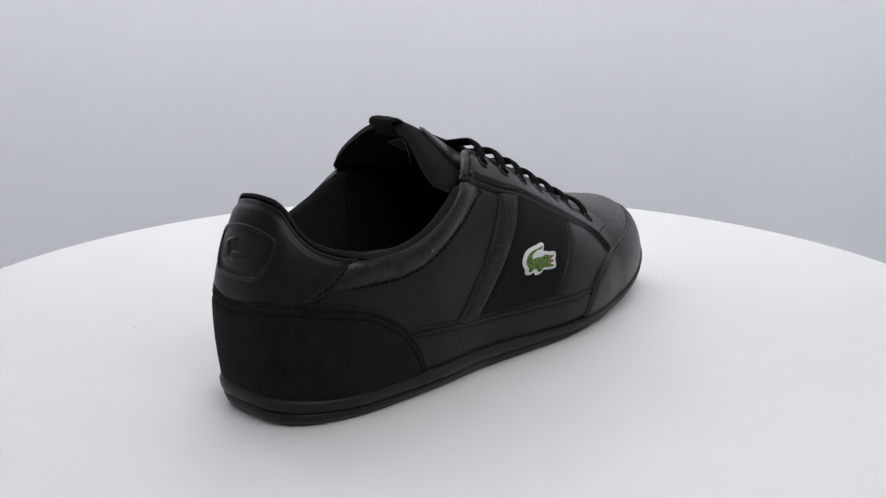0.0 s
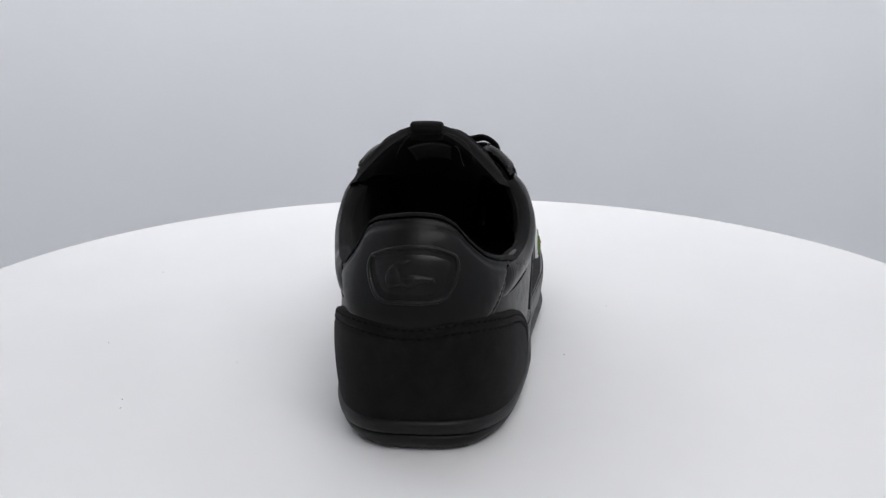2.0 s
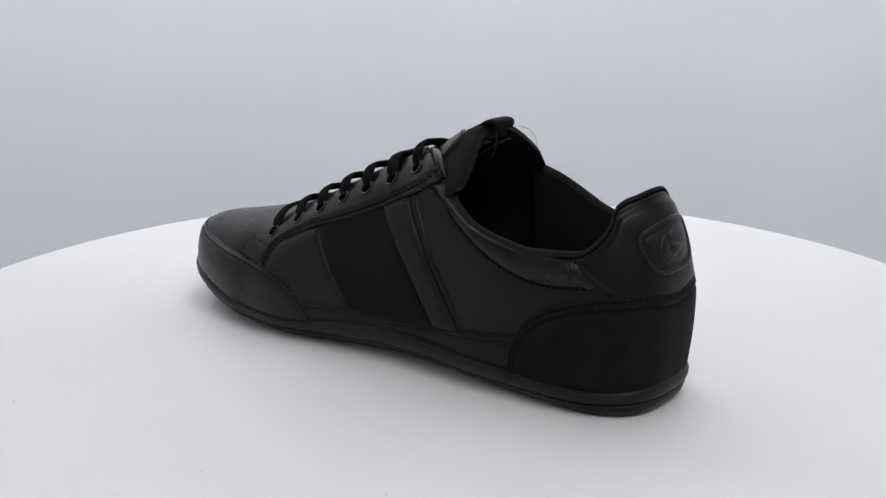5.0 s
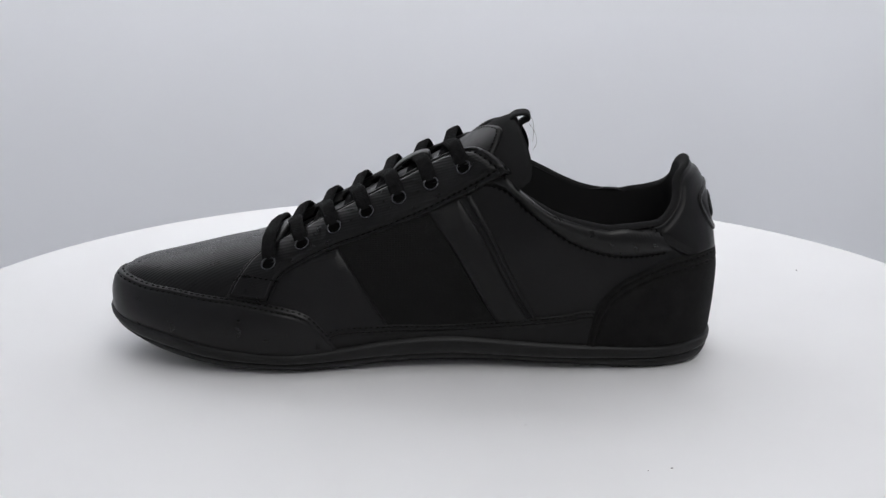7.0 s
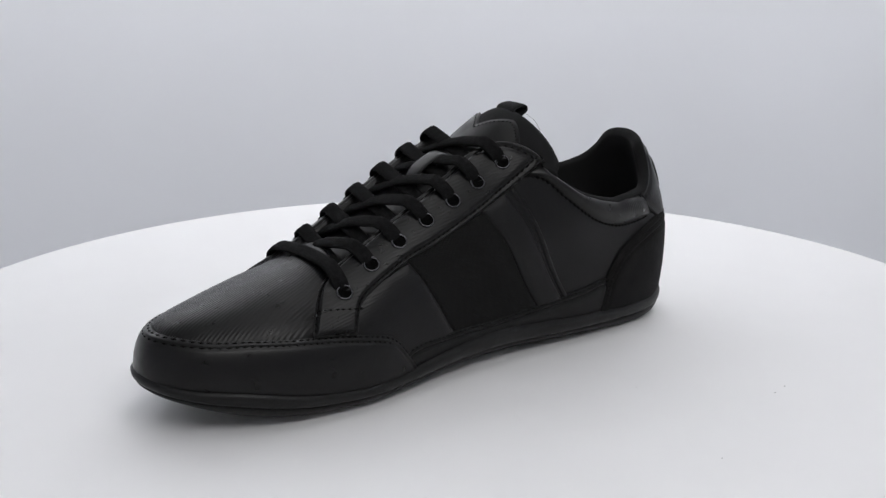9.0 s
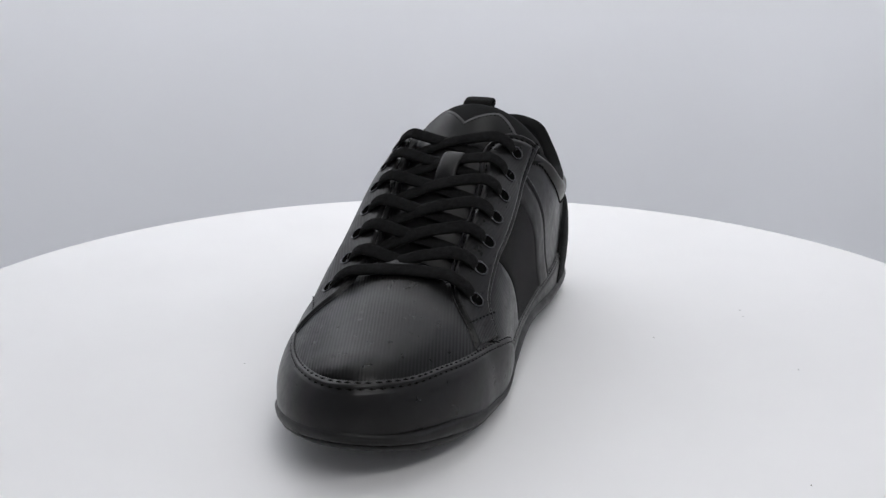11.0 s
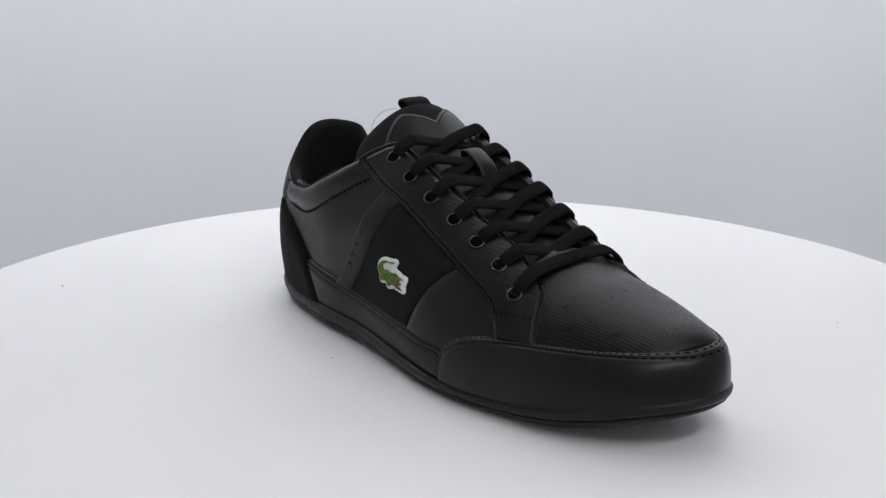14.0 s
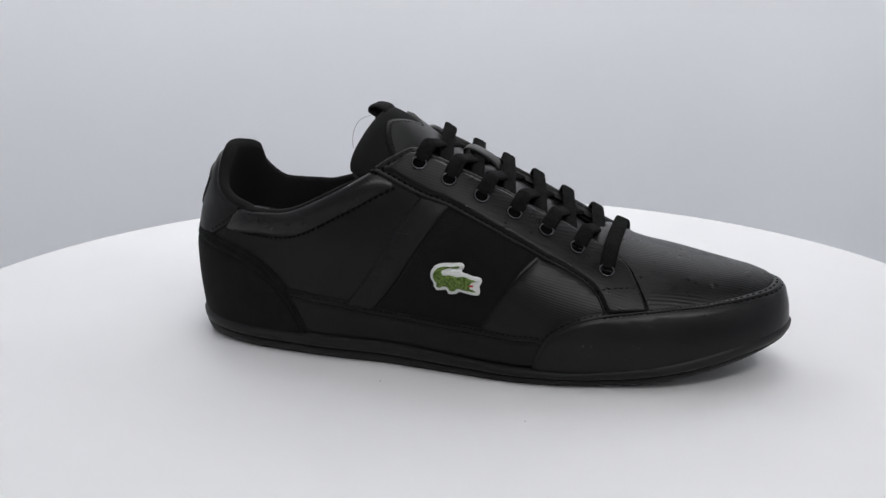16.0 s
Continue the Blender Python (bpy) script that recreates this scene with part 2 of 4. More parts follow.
# ---- the light tent: a back cloth bent round the turntable, roof, added dark floor and front reflector ----
def tent():
    wide, front, low, high, thick = 0.85, -1.15, -0.30, 0.95, 0.006
    rows = [(-1.0, front, 0.0), (-1.0, -0.6, 0.0)]
    rows += [(-math.cos(a), 0.0, math.sin(a)) for a in (k * math.pi / 64 for k in range(65))]
    rows += [(1.0, -0.6, 0.0), (1.0, front, 0.0)]
    # the cloth's section: a small cove at the foot, then upright, and back down its outer face
    bend = 0.05
    section = [(wide - bend + bend * math.sin(a), low + bend - bend * math.cos(a)) for a in (k * math.pi / 16 for k in range(9))]
    section += [(wide, 0.2), (wide, high), (wide + thick, high), (wide + thick, low)]
    n = len(rows)
    verts = [(x * r, y0 + y1 * r, z) for r, z in section for x, y0, y1 in rows]
    faces = [(j * n + k, j * n + k + 1, (j + 1) * n + k + 1, (j + 1) * n + k) for j in range(len(section) - 1) for k in range(n - 1)]
    tagged(new("backdrop", mesh_of("backdrop", verts, faces, PAPER)), "pale grey-blue backdrop cloth bent round the turntable", kind="structure")

    def slab(name, lo, hi, mat, label):
        bm = bmesh.new()
        bmesh.ops.create_cube(bm, size=1.0)
        for v in bm.verts:
            v.co = [(l + h) / 2 + c * (h - l) for c, l, h in zip(v.co, lo, hi)]
        me = bpy.data.meshes.new(name)
        bm.to_mesh(me)
        bm.free()
        me.materials.append(mat)
        tagged(new(name, me), label, kind="structure")

    # Added floor, hidden behind the platter; it only dims the backdrop's foot.
    slab("floor", (-wide - 0.05, front - 0.05, low - 0.03), (wide + 0.05, wide + 0.05, low - 0.001), UNSEEN_FLOOR, "unseen dark floor added to cut bounce onto the backdrop")
    # Added reflector: throws fill on the platter's front and the shoe's sides.
    slab("front_reflector", (-wide - 0.05, front - 0.02, low), (wide + 0.05, front - 0.002, high), FRONT_BOUNCE, "unseen pale grey reflector added across the tent's front")
    slab("ceiling", (-wide - 0.05, front - 0.02, high + 0.003), (wide + 0.05, wide + 0.05, high + 0.02), TENT, "white tent cloth roof")


tent()

# ---- the turntable ----
turntable = tagged(new("turntable"), "round white laminate turntable under the shoe", "turntable")
part("platter", *lathe([(0.2942, -0.018), (0.296, -0.0165), (0.2964, -0.009), (0.2964, -0.0016), (0.2959, -0.0005), (0.295, 0.0), (0.2935, 0.0), (0.2, 0.0), (0.05, 0.0)]), TABLE_WHITE, turntable, "round white platter")
part("pedestal", *lathe([(0.14, -0.3005), (0.14, -0.285), (0.07, -0.27), (0.06, -0.2), (0.06, -0.0185)], 64), TABLE_WHITE, turntable, "white pedestal")

# ---- panels laid on the last ----
from mathutils.geometry import delaunay_2d_cdt

SUNK = -2.2      # the panels' underside, so that their faces lie about the last's own skin


def smooth_path(pts, closed, step=1.6):
    """A dense path through flat points (u, v, sharp). Returns rows u, v and the control number that each row lies at."""
    n = len(pts)
    rows, where = [], []
    for i in range(n if closed else n - 1):
        p1, p2 = pts[i], pts[(i + 1) % n]
        p0 = pts[(i - 1) % n] if closed or i else p1
        p3 = pts[(i + 2) % n] if closed or i + 2 < n else p2
        a, b = np.array(p1[:2], float), np.array(p2[:2], float)
        la, lb = np.array(p0[:2], float), np.array(p3[:2], float)
        span = np.linalg.norm(b - a)
        ta = (b - a) if p1[2] else (b - la) * span / max(span + np.linalg.norm(a - la), 1e-6)
        tb = (b - a) if p2[2] else (lb - a) * span / max(span + np.linalg.norm(lb - b), 1e-6)
        k = max(2, int(span / step))
        for j in range(k):
            t = j / k
            rows.append((2 * t**3 - 3 * t**2 + 1) * a + (t**3 - 2 * t**2 + t) * ta + (3 * t**2 - 2 * t**3) * b + (t**3 - t**2) * tb)
            where.append(i + t)
    if not closed:
        rows.append(np.array(pts[-1][:2], float))
        where.append(n - 1)
    return np.array(rows), np.array(where)


def flat_points(chart, pts):
    return [(*unwrap(chart, p), len(p) > 3) for p in pts]


def edge_distance(q, loop):
    a, b = loop, np.roll(loop, -1, 0)
    d = b - a
    out = np.full(len(q), 1e9)
    for i in range(0, len(q), 2000):
        w = q[i:i + 2000, None] - a[None]
        t = np.clip((w * d[None]).sum(2) / np.maximum((d * d).sum(1), 1e-9), 0, 1)
        out[i:i + 2000] = np.linalg.norm(w - t[..., None] * d[None], axis=2).min(1)
    return out


def in_loop(q, loop):
    a, b = loop, np.roll(loop, -1, 0)
    hit = np.zeros(len(q), bool)
    for (x1, y1), (x2, y2) in zip(a, b):
        if y1 != y2:
            cross = ((y1 > q[:, 1]) != (y2 > q[:, 1])) & (q[:, 0] < (x2 - x1) * (q[:, 1] - y1) / (y2 - y1) + x1)
            hit ^= cross
    return hit


def inward(loop):
    t = np.roll(loop, -1, 0) - np.roll(loop, 1, 0)
    t /= np.maximum(np.linalg.norm(t, axis=1, keepdims=True), 1e-9)
    x, y = loop[:, 0], loop[:, 1]
    area = (x * np.roll(y, -1) - np.roll(x, -1) * y).sum()
    return np.stack([-t[:, 1], t[:, 0]], 1) * (1 if area > 0 else -1)


def rise(d, thick, puff, seams=()):
    """Height of a panel at a distance from its edge: a rounded edge, and a shallow groove along each seam."""
    k = np.clip(d / puff, 0, 1)
    dip = sum((0.95 * np.exp(-((d - off) / 0.75)**2) for off in seams), np.zeros_like(d))
    return SUNK + thick * (0.12 + 0.88 * np.sqrt(1 - (1 - k)**2)) - dip


def stitches(chart, path, lift, parent, pitch=3.1, long=2.8, wide=0.56):
    """A row of thread dashes along a flat path."""
    seg = np.linalg.norm(np.diff(path, axis=0), axis=1)
    run = np.concatenate(([0], np.cumsum(seg)))
    if run[-1] < pitch * 2:
        return [], []
    at = np.arange(pitch / 2, run[-1], pitch)
    at = at + np.random.uniform(-0.2, 0.2, len(at))
    def point(s):
        return np.stack([np.interp(s, run, path[:, 0]), np.interp(s, run, path[:, 1])], 1)
    p, q = point(at - long / 2), point(at + long / 2)
    t = q - p
    t /= np.maximum(np.linalg.norm(t, axis=1, keepdims=True), 1e-9)
    nrm = np.stack([-t[:, 1], t[:, 0]], 1) * wide
    mid = (p + q) / 2
    rows = np.concatenate([p, mid - nrm, q, mid + nrm, mid])
    k = len(at)
    lifts = np.concatenate([np.full(4 * k, lift - 0.1), np.full(k, lift + 0.75)])
    verts = wrap(chart, rows, lifts)
    faces = []
    for i in range(k):
        ring = [i, k + i, 2 * k + i, 3 * k + i]
        faces += [(ring[j], ring[(j + 1) % 4], 4 * k + i) for j in range(4)]
    return verts, faces


def panel(name, chart, pts, thick, mat, parent, label="", puff=2.0, step=4.0, sewn=(), deep=SUNK - 1.2, base=0.0):
    """A piece of leather or cloth on the last. sewn: rows of (first control, last control, distance from the edge)."""
    loop, where = smooth_path(flat_points(chart, pts), True)
    keep = [loop]
    seams = sorted({off for _, _, off in sewn})
    rings = sorted({0.5, 1.3} | {off + k for off in seams for k in (-0.75, 0.0, 0.8, 1.7) if off + k > 0.4})
    for d in rings:
        ring = loop + inward(loop) * d
        ring = ring[in_loop(ring, loop)]
        keep.append(ring[edge_distance(ring, loop) > d * 0.8])
    lo, hi = loop.min(0), loop.max(0)
    grid = np.array([(u + (step / 2 if j % 2 else 0), v) for j, v in enumerate(np.arange(lo[1], hi[1], step * 0.87)) for u in np.arange(lo[0], hi[0], step)])
    grid = grid[in_loop(grid, loop)]
    grid = grid[edge_distance(grid, loop) > rings[-1] + 1.3]
    every = np.concatenate(keep + [grid])
    n = len(loop)
    out = delaunay_2d_cdt([Vector(p) for p in every], [(i, (i + 1) % n) for i in range(n)], [list(range(n))], 0, 1e-4)
    flat = np.array([tuple(v) for v in out[0]])
    tris = np.array([f for f in out[2] if len(f) == 3])
    tris = tris[in_loop(flat[tris].mean(1), loop)]
    d = edge_distance(flat, loop)
    verts = wrap(chart, flat, rise(d, thick, puff, seams) + base)
    skirt = wrap(chart, loop, np.full(n, deep + base))
    rim = [int(np.argmin(((flat - p)**2).sum(1))) for p in loop]
    faces = [tuple(int(i) for i in f) for f in tris]
    # outward faces
    c = verts[tris]
    nm = np.cross(c[:, 1] - c[:, 0], c[:, 2] - c[:, 0])
    mid = c.mean(1)
    way = mid - np.stack([np.clip(mid[:, 0], SPINE_H, SPINE_T), np.full(len(mid), SPINE_Y), np.full(len(mid), SPINE_Z)], 1)
    flip = (nm * way).sum() < 0
    if flip:
        faces = [f[::-1] for f in faces]
    m = len(verts)
    x, y = loop[:, 0], loop[:, 1]
    turned = ((x * np.roll(y, -1) - np.roll(x, -1) * y).sum() > 0) != flip
    for i in range(n):
        j = (i + 1) % n
        f = (rim[i], m + i, m + j, rim[j])
        faces.append(f if turned else f[::-1])
    ob = part(name, np.concatenate([verts, skirt]) * U, faces, mat, parent, label)
    all_v, all_f = [], []
    for first, last, off in sewn:
        sel = (where >= first) & (where <= last) if first <= last else (where >= first) | (where <= last)
        idx = np.where(sel)[0]
        if first > last:
            idx = np.concatenate([np.where(where >= first)[0], np.where(where <= last)[0]])
        row = loop[idx] + inward(loop)[idx] * off
        v, f = stitches(chart, row, float(rise(np.array([off]), thick, puff, seams)[0]) + base, ob)
        if len(v):
            first_v = sum(len(a) for a in all_v)
            all_v.append(v)
            all_f += [tuple(i + first_v for i in g) for g in f]
    if all_v:
        tagged(part("stitching", np.concatenate(all_v) * U, all_f, THREAD, ob, smooth=False), kind="stuff")
    return ob


def ribbon(name, path, normals, wide, thick, mat, parent, label="", sides=10):
    """A flat cord with rounded edges along a path."""
    p = np.array(path, float)
    t = np.gradient(p, axis=0)
    t /= np.maximum(np.linalg.norm(t, axis=1, keepdims=True), 1e-9)
    nm = np.array(normals, float)
    nm -= (nm * t).sum(1, keepdims=True) * t
    nm /= np.maximum(np.linalg.norm(nm, axis=1, keepdims=True), 1e-9)
    side = np.cross(t, nm)
    ang = np.linspace(0, 2 * math.pi, sides, endpoint=False)
    cx, cy = np.sign(np.cos(ang)) * np.abs(np.cos(ang))**0.6 * wide / 2, np.sign(np.sin(ang)) * np.abs(np.sin(ang))**0.8 * thick / 2
    verts = (p[:, None] + side[:, None] * cx[None, :, None] + nm[:, None] * cy[None, :, None]).reshape(-1, 3)
    faces = []
    for i in range(len(p) - 1):
        for k in range(sides):
            j = (k + 1) % sides
            faces.append((i * sides + k, i * sides + j, (i + 1) * sides + j, (i + 1) * sides + k))
    faces += [tuple(range(sides))[::-1], tuple((len(p) - 1) * sides + k for k in range(sides))]
    return part(name, verts * U, faces, mat, parent, label)


def dense3(pts, k=8):
    """A smooth path through places in space."""
    p = np.array(pts, float)
    q = np.concatenate([[2 * p[0] - p[1]], p, [2 * p[-1] - p[-2]]])
    out = []
    for i in range(1, len(q) - 2):
        for j in range(k):
            t = j / k
            out.append(0.5 * (2 * q[i] + (q[i + 1] - q[i - 1]) * t + (2 * q[i - 1] - 5 * q[i] + 4 * q[i + 1] - q[i + 2]) * t**2
                              + (3 * q[i] - q[i - 1] - 3 * q[i + 1] + q[i + 2]) * t**3))
    return np.array(out + [p[-1]])


# ---- the shoe ----
shoe = tagged(new("shoe"), "black leather and suede low lace-up sneaker on the turntable", "shoe")

# The upper edge of the rubber on the outer and inner side, and its lower edge along the shoe.
sole_outer = spline([-150, -130, -104, -68, -14, 20, 61, 85, 110, 138, 166, 191], [17, 15, 14, 14.5, 14, 12, 10, 10, 12, 17, 24, 30])
sole_inner = spline([-150, -129, -95, -63, -32, 0, 31, 61, 91, 121, 152, 184, 191], [17, 14.5, 15.5, 17, 19, 21, 19, 15, 13.5, 16.5, 22.5, 27.5, 30])
sole_under = spline([-150, -144, -130, 95, 125, 150, 165, 180, 191], [2.0, 0.6, 0, 0, 1, 5, 9, 14, 17])
tuck_outer = spline([-150, -110, -60, 0, 60, 110, 150, 191], [1.5, 3, 5, 3.5, 2.5, 5, 9, 10])
tuck_inner = spline([-150, -120, -98, -66, -34, -2, 31, 62, 92, 140, 191], [1.5, 4, 9, 17, 23, 23, 19, 10, 8, 10, 10])


def waist(z_of, out_of, count=220):
    """A closed level loop round the last: its height and its outward shift follow the place along the shoe."""
    straight, arc = SPINE_T - SPINE_H, BEND * math.pi
    total = 2 * straight + 2 * arc
    rows = []
    for k in range(count):
        s = total * k / count
        if s < straight:
            o, a = SPINE_H + s, -90.0
        elif s < straight + arc:
            o, a = SPINE_T, -90 + 180 * (s - straight) / arc
        elif s < 2 * straight + arc:
            o, a = SPINE_T - (s - straight - arc), 90.0
        else:
            o, a = SPINE_H, 90 + 180 * (s - 2 * straight - arc) / arc
        rows.append((o, math.cos(radians(a)), math.sin(radians(a))))
    o, cx, cy = np.array(rows).T
    r = np.full(count, 45.0)
    z = np.full(count, 15.0)
    for _ in range(6):
        x, y = o + cx * r, SPINE_Y + cy * r
        mixw = np.clip((y - SPINE_Y) / 24 * 0.5 + 0.5, 0, 1)
        z = z_of(x, mixw)
        lo, hi = np.full(count, 1.0), np.full(count, 190.0)
        for _ in range(30):
            m = (lo + hi) / 2
            ok = inside(o + cx * m, SPINE_Y + cy * m, z)
            lo, hi = np.where(ok, m, lo), np.where(ok, hi, m)
        r = lo
    p = np.stack([o + cx * r, SPINE_Y + cy * r, z], 1)
    t = np.roll(p, -1, 0) - np.roll(p, 1, 0)
    nrm = np.stack([t[:, 1], -t[:, 0]], 1)
    nrm /= np.linalg.norm(nrm, axis=1, keepdims=True)
    p[:, :2] += nrm * out_of(p[:, 0], mixw)[:, None]
    return p


def loft(rings, cap_first=False, cap_last=True):
    n = len(rings[0])
    verts = np.concatenate(rings)
    faces = []
    for k in range(len(rings) - 1):
        for i in range(n):
            j = (i + 1) % n
            faces.append((k * n + i, (k + 1) * n + i, (k + 1) * n + j, k * n + j))
    if cap_last:
        faces.append(tuple((len(rings) - 1) * n + i for i in range(n))[::-1])
    if cap_first:
        faces.append(tuple(range(n)))
    return verts * U, faces


def rubber(levels):
    """Rings of the sole: (share of the way down, outward shift, share of the bottom's tuck)."""
    rings = []
    for down, out, tuck in levels:
        def height(x, w, down=down):
            top = sole_outer(x) * (1 - w) + sole_inner(x) * w
            return top * (1 - down) + sole_under(x) * down
        def shift(x, w, out=out, tuck=tuck):
            return out - tuck * (tuck_outer(x) * (1 - w) + tuck_inner(x) * w)
        rings.append(waist(height, shift))
    return rings


sole = part("sole", *loft(rubber([(-0.1, -3, 0), (-0.04, 0.6, 0), (0.02, 2.6, 0), (0.1, 3.4, 0), (0.3, 3.6, 0.06), (0.41, 3.1, 0.1), (0.46, 1.2, 0.1)]), cap_last=False), RUBBER, shoe, "black rubber sidewall")
part("outsole", *loft(rubber([(0.44, 0.8, 0.1), (0.49, 2.4, 0.14), (0.55, 3.2, 0.2), (0.78, 2.8, 0.5), (0.93, 1.8, 0.85), (1.0, 0.2, 1.0)])), RUBBER, sole, "black rubber outsole")
low_in = waist(lambda x, w: np.full_like(x, 21.0), lambda x, w: np.full_like(x, -4.0))
part("insole", low_in * U, [tuple(range(len(low_in)))], LINING, shoe, "black fabric insole")

# Base leather of both sides and the vamp.
OUTLINE_O = [(122.1, -40.7, 42.9), (106.6, -22.6, 62, 1), (91.3, -18.1, 70.5), (57.6, -20.1, 88), (22.1, -24.7, 106.4), (-7.5, -31, 116), (-27, -43.8, 106.5), (-41.9, -48, 101.5), (-67.6, -50.9, 87.2), (-80.6, -50.4, 83.9), (-105.1, -46.6, 86.8), (-117.1, -44.3, 75.8), (-139, -32, 68.3, 1), (-137, -31, 12.8, 1), (-68.1, -49.9, 9.6), (-15.4, -51.4, 8), (61.8, -55.8, 4.7), (110.9, -46.6, 5.9, 1)]
quarter_o = panel("quarter", "heel", OUTLINE_O, 0.9, LEATHER, shoe, "smooth black leather outer quarter")
OUTLINE_I = [(120.1, 51.9, 43.9), (104.9, 34.3, 62.8, 1), (90.8, 28.9, 70.7), (55.4, 25.9, 88.9), (19.6, 22.7, 107.4), (-10, 28, 117), (-30, 40, 105), (-44.4, 42.9, 97.2), (-60.6, 44.2, 87.1), (-85.5, 42.7, 82.1), (-106.7, 39.6, 84.8), (-116.2, 38.2, 73.3), (-137, 25.5, 66.1, 1), (-136, 24.5, 7.1, 1), (-63, 41.8, 11.7), (0.1, 42, 14.4), (61.8, 49.7, 9), (110.2, 54.8, 8.3, 1)]
quarter_i = panel("quarter", "heel", OUTLINE_I, 0.9, LEATHER, shoe, "smooth black leather inner quarter")
panel("vamp", "top", [(90.2, -22.8, 69.3), (100.3, -29.6, 61), (103.5, -46.6, 42.2), (136.7, -36.2, 41), (162.9, -19.6, 43), (173.4, -11.9, 42), (183.5, 9.7, 44.5), (177.2, 29.1, 44.4), (156.4, 43.8, 43.1), (117.1, 52.3, 43.1), (104.3, 40.1, 59.1), (92.8, 28.7, 69.7), (87.2, 2.7, 76.8)], 2.3, VAMP_LEATHER, shoe, "ribbed black leather vamp", step=3.6)

# Front ribbed pieces, textile bands, stripes.
panel("front_panel", "heel", [(63.3, -44, 68.8, 1), (80.6, -41.6, 61.8), (92.7, -42.6, 54.2), (103.6, -46.3, 43.2, 1), (89.2, -54.7, 33.8), (68.8, -58.5, 22.7, 1), (34.6, -59, 29.8, 1), (48.8, -56.7, 53.2)], 2.1, FRONT_LEATHER, quarter_o, "ribbed black leather")
panel("front_panel", "heel", [(56.9, 43.3, 70.8, 1), (76.8, 44.9, 63.4), (90.3, 48.3, 55.1), (96.7, 53.8, 43.9, 1), (88.6, 57, 34.1), (61.9, 51.9, 19.9, 1), (28.9, 46.3, 25.8, 1), (45.2, 48.1, 52.7)], 2.1, FRONT_LEATHER, quarter_i, "ribbed black leather")
panel("textile_band", "heel", [(13.6, -44.1, 92.4, 1), (38.9, -43.2, 81.9), (63.3, -43.1, 69.9, 1), (48.8, -56.5, 53.6), (34.6, -59.2, 30.8, 1), (2.5, -56.2, 30.3), (-29.4, -53.5, 32.9, 1), (-4.6, -53.6, 64.8)], 1.9, CANVAS, quarter_o, "black woven textile band")
panel("textile_band", "heel", [(4.9, 38.9, 88.1, 1), (31, 40.8, 80.5), (58.1, 42.7, 72.1, 1), (45.2, 48.1, 52.7), (29.9, 46.6, 27.8, 1), (2.1, 43, 25.4), (-31.6, 42.8, 27.7, 1), (-11.4, 42.9, 59.5)], 1.9, CANVAS, quarter_i, "black woven textile band")
stripe_o = panel("stripe", "heel", [(-2.5, -44.5, 97.5, 1), (15.7, -43.2, 93.3, 1), (-4.6, -53.6, 64.8), (-28.4, -53.7, 32.9, 1), (-45.9, -53.5, 33.5, 1), (-20.5, -52.4, 68.9)], 2.7, STRIPE_LEATHER, quarter_o, "matt black leather stripe")
panel("stripe", "heel", [(9.3, 38.8, 88.7, 1), (-8.4, 37.9, 96.2, 1), (-27, 42.8, 64.6), (-47.9, 43.5, 29.8, 1), (-29.6, 42.8, 28.7, 1), (-10.4, 42.8, 59.5)], 2.7, STRIPE_LEATHER, quarter_i, "matt black leather stripe")
panel("seam_strip", "heel", [(-10.5, 37.9, 97.1, 1), (-14.7, 38.1, 98.5, 1), (-33, 43.1, 64.5), (-53, 43.7, 29.8, 1), (-48.9, 43.6, 29.9, 1), (-28.9, 43, 64.6)], 2.2, LEATHER, quarter_i)

# Strips along the sole.
panel("lower_strip", "heel", [(-84.4, -51.1, 37.8), (-61.6, -53.1, 38.7), (-27.4, -53.7, 34.9), (19.6, -57.9, 32.2), (50.8, -60.1, 30.5), (71, -58.7, 28), (74.9, -54.9, 7, 1), (18.6, -54.5, 6.6), (-68.1, -50.1, 10.5), (-90.3, -47.5, 11.7, 1)], 3.0, LEATHER, quarter_o, "black leather strip with a double seam", sewn=((0, 5, 1.6), (0, 5, 4.0)))
panel("lower_strip", "heel", [(-84, 42.7, 35.2), (-62.2, 44.1, 33.9), (-31.6, 42.8, 30.7), (0.1, 43.1, 28.5), (30.9, 46.8, 28.9), (63.9, 52.8, 26.1), (68, 51.5, 9.3, 1), (30.9, 45.1, 13.7), (0.1, 42.3, 16.4), (-38.6, 41.4, 13.6), (-90, 39.8, 11.4, 1)], 3.0, LEATHER, quarter_i, "black leather strip with a double seam", sewn=((0, 5, 1.6), (0, 5, 4.0)))

# Stays that carry the eyelets.
stay_o = panel("eyelet_stay", "heel", [(-32, -44.4, 109.4, 1), (-20.4, -44.2, 104), (-0.5, -45, 95.5), (15.7, -44.9, 91), (47, -44.3, 76.7), (63.3, -44, 68.8), (80.5, -42.7, 60.2), (91.6, -43.7, 53), (100.4, -48.9, 40.2, 1), (124.2, -41.1, 41.1, 1), (114.5, -30.1, 55.2), (107.7, -22.6, 61.7), (91.4, -17.4, 70.9), (74, -16.2, 80.3), (57.6, -19.5, 88.3), (40.3, -20.5, 97.6), (22.1, -23.6, 106.7), (-0.1, -25.3, 116.6), (-11.2, -27.4, 120.8), (-19.2, -35.4, 118.6)], 4.2, STAY_LEATHER, shoe, "ribbed black leather stay with seven eyelets", step=3.4, sewn=((0, 7.9, 1.8), (9.2, 16.8, 1.6), (17, 19.9, 1.8)))
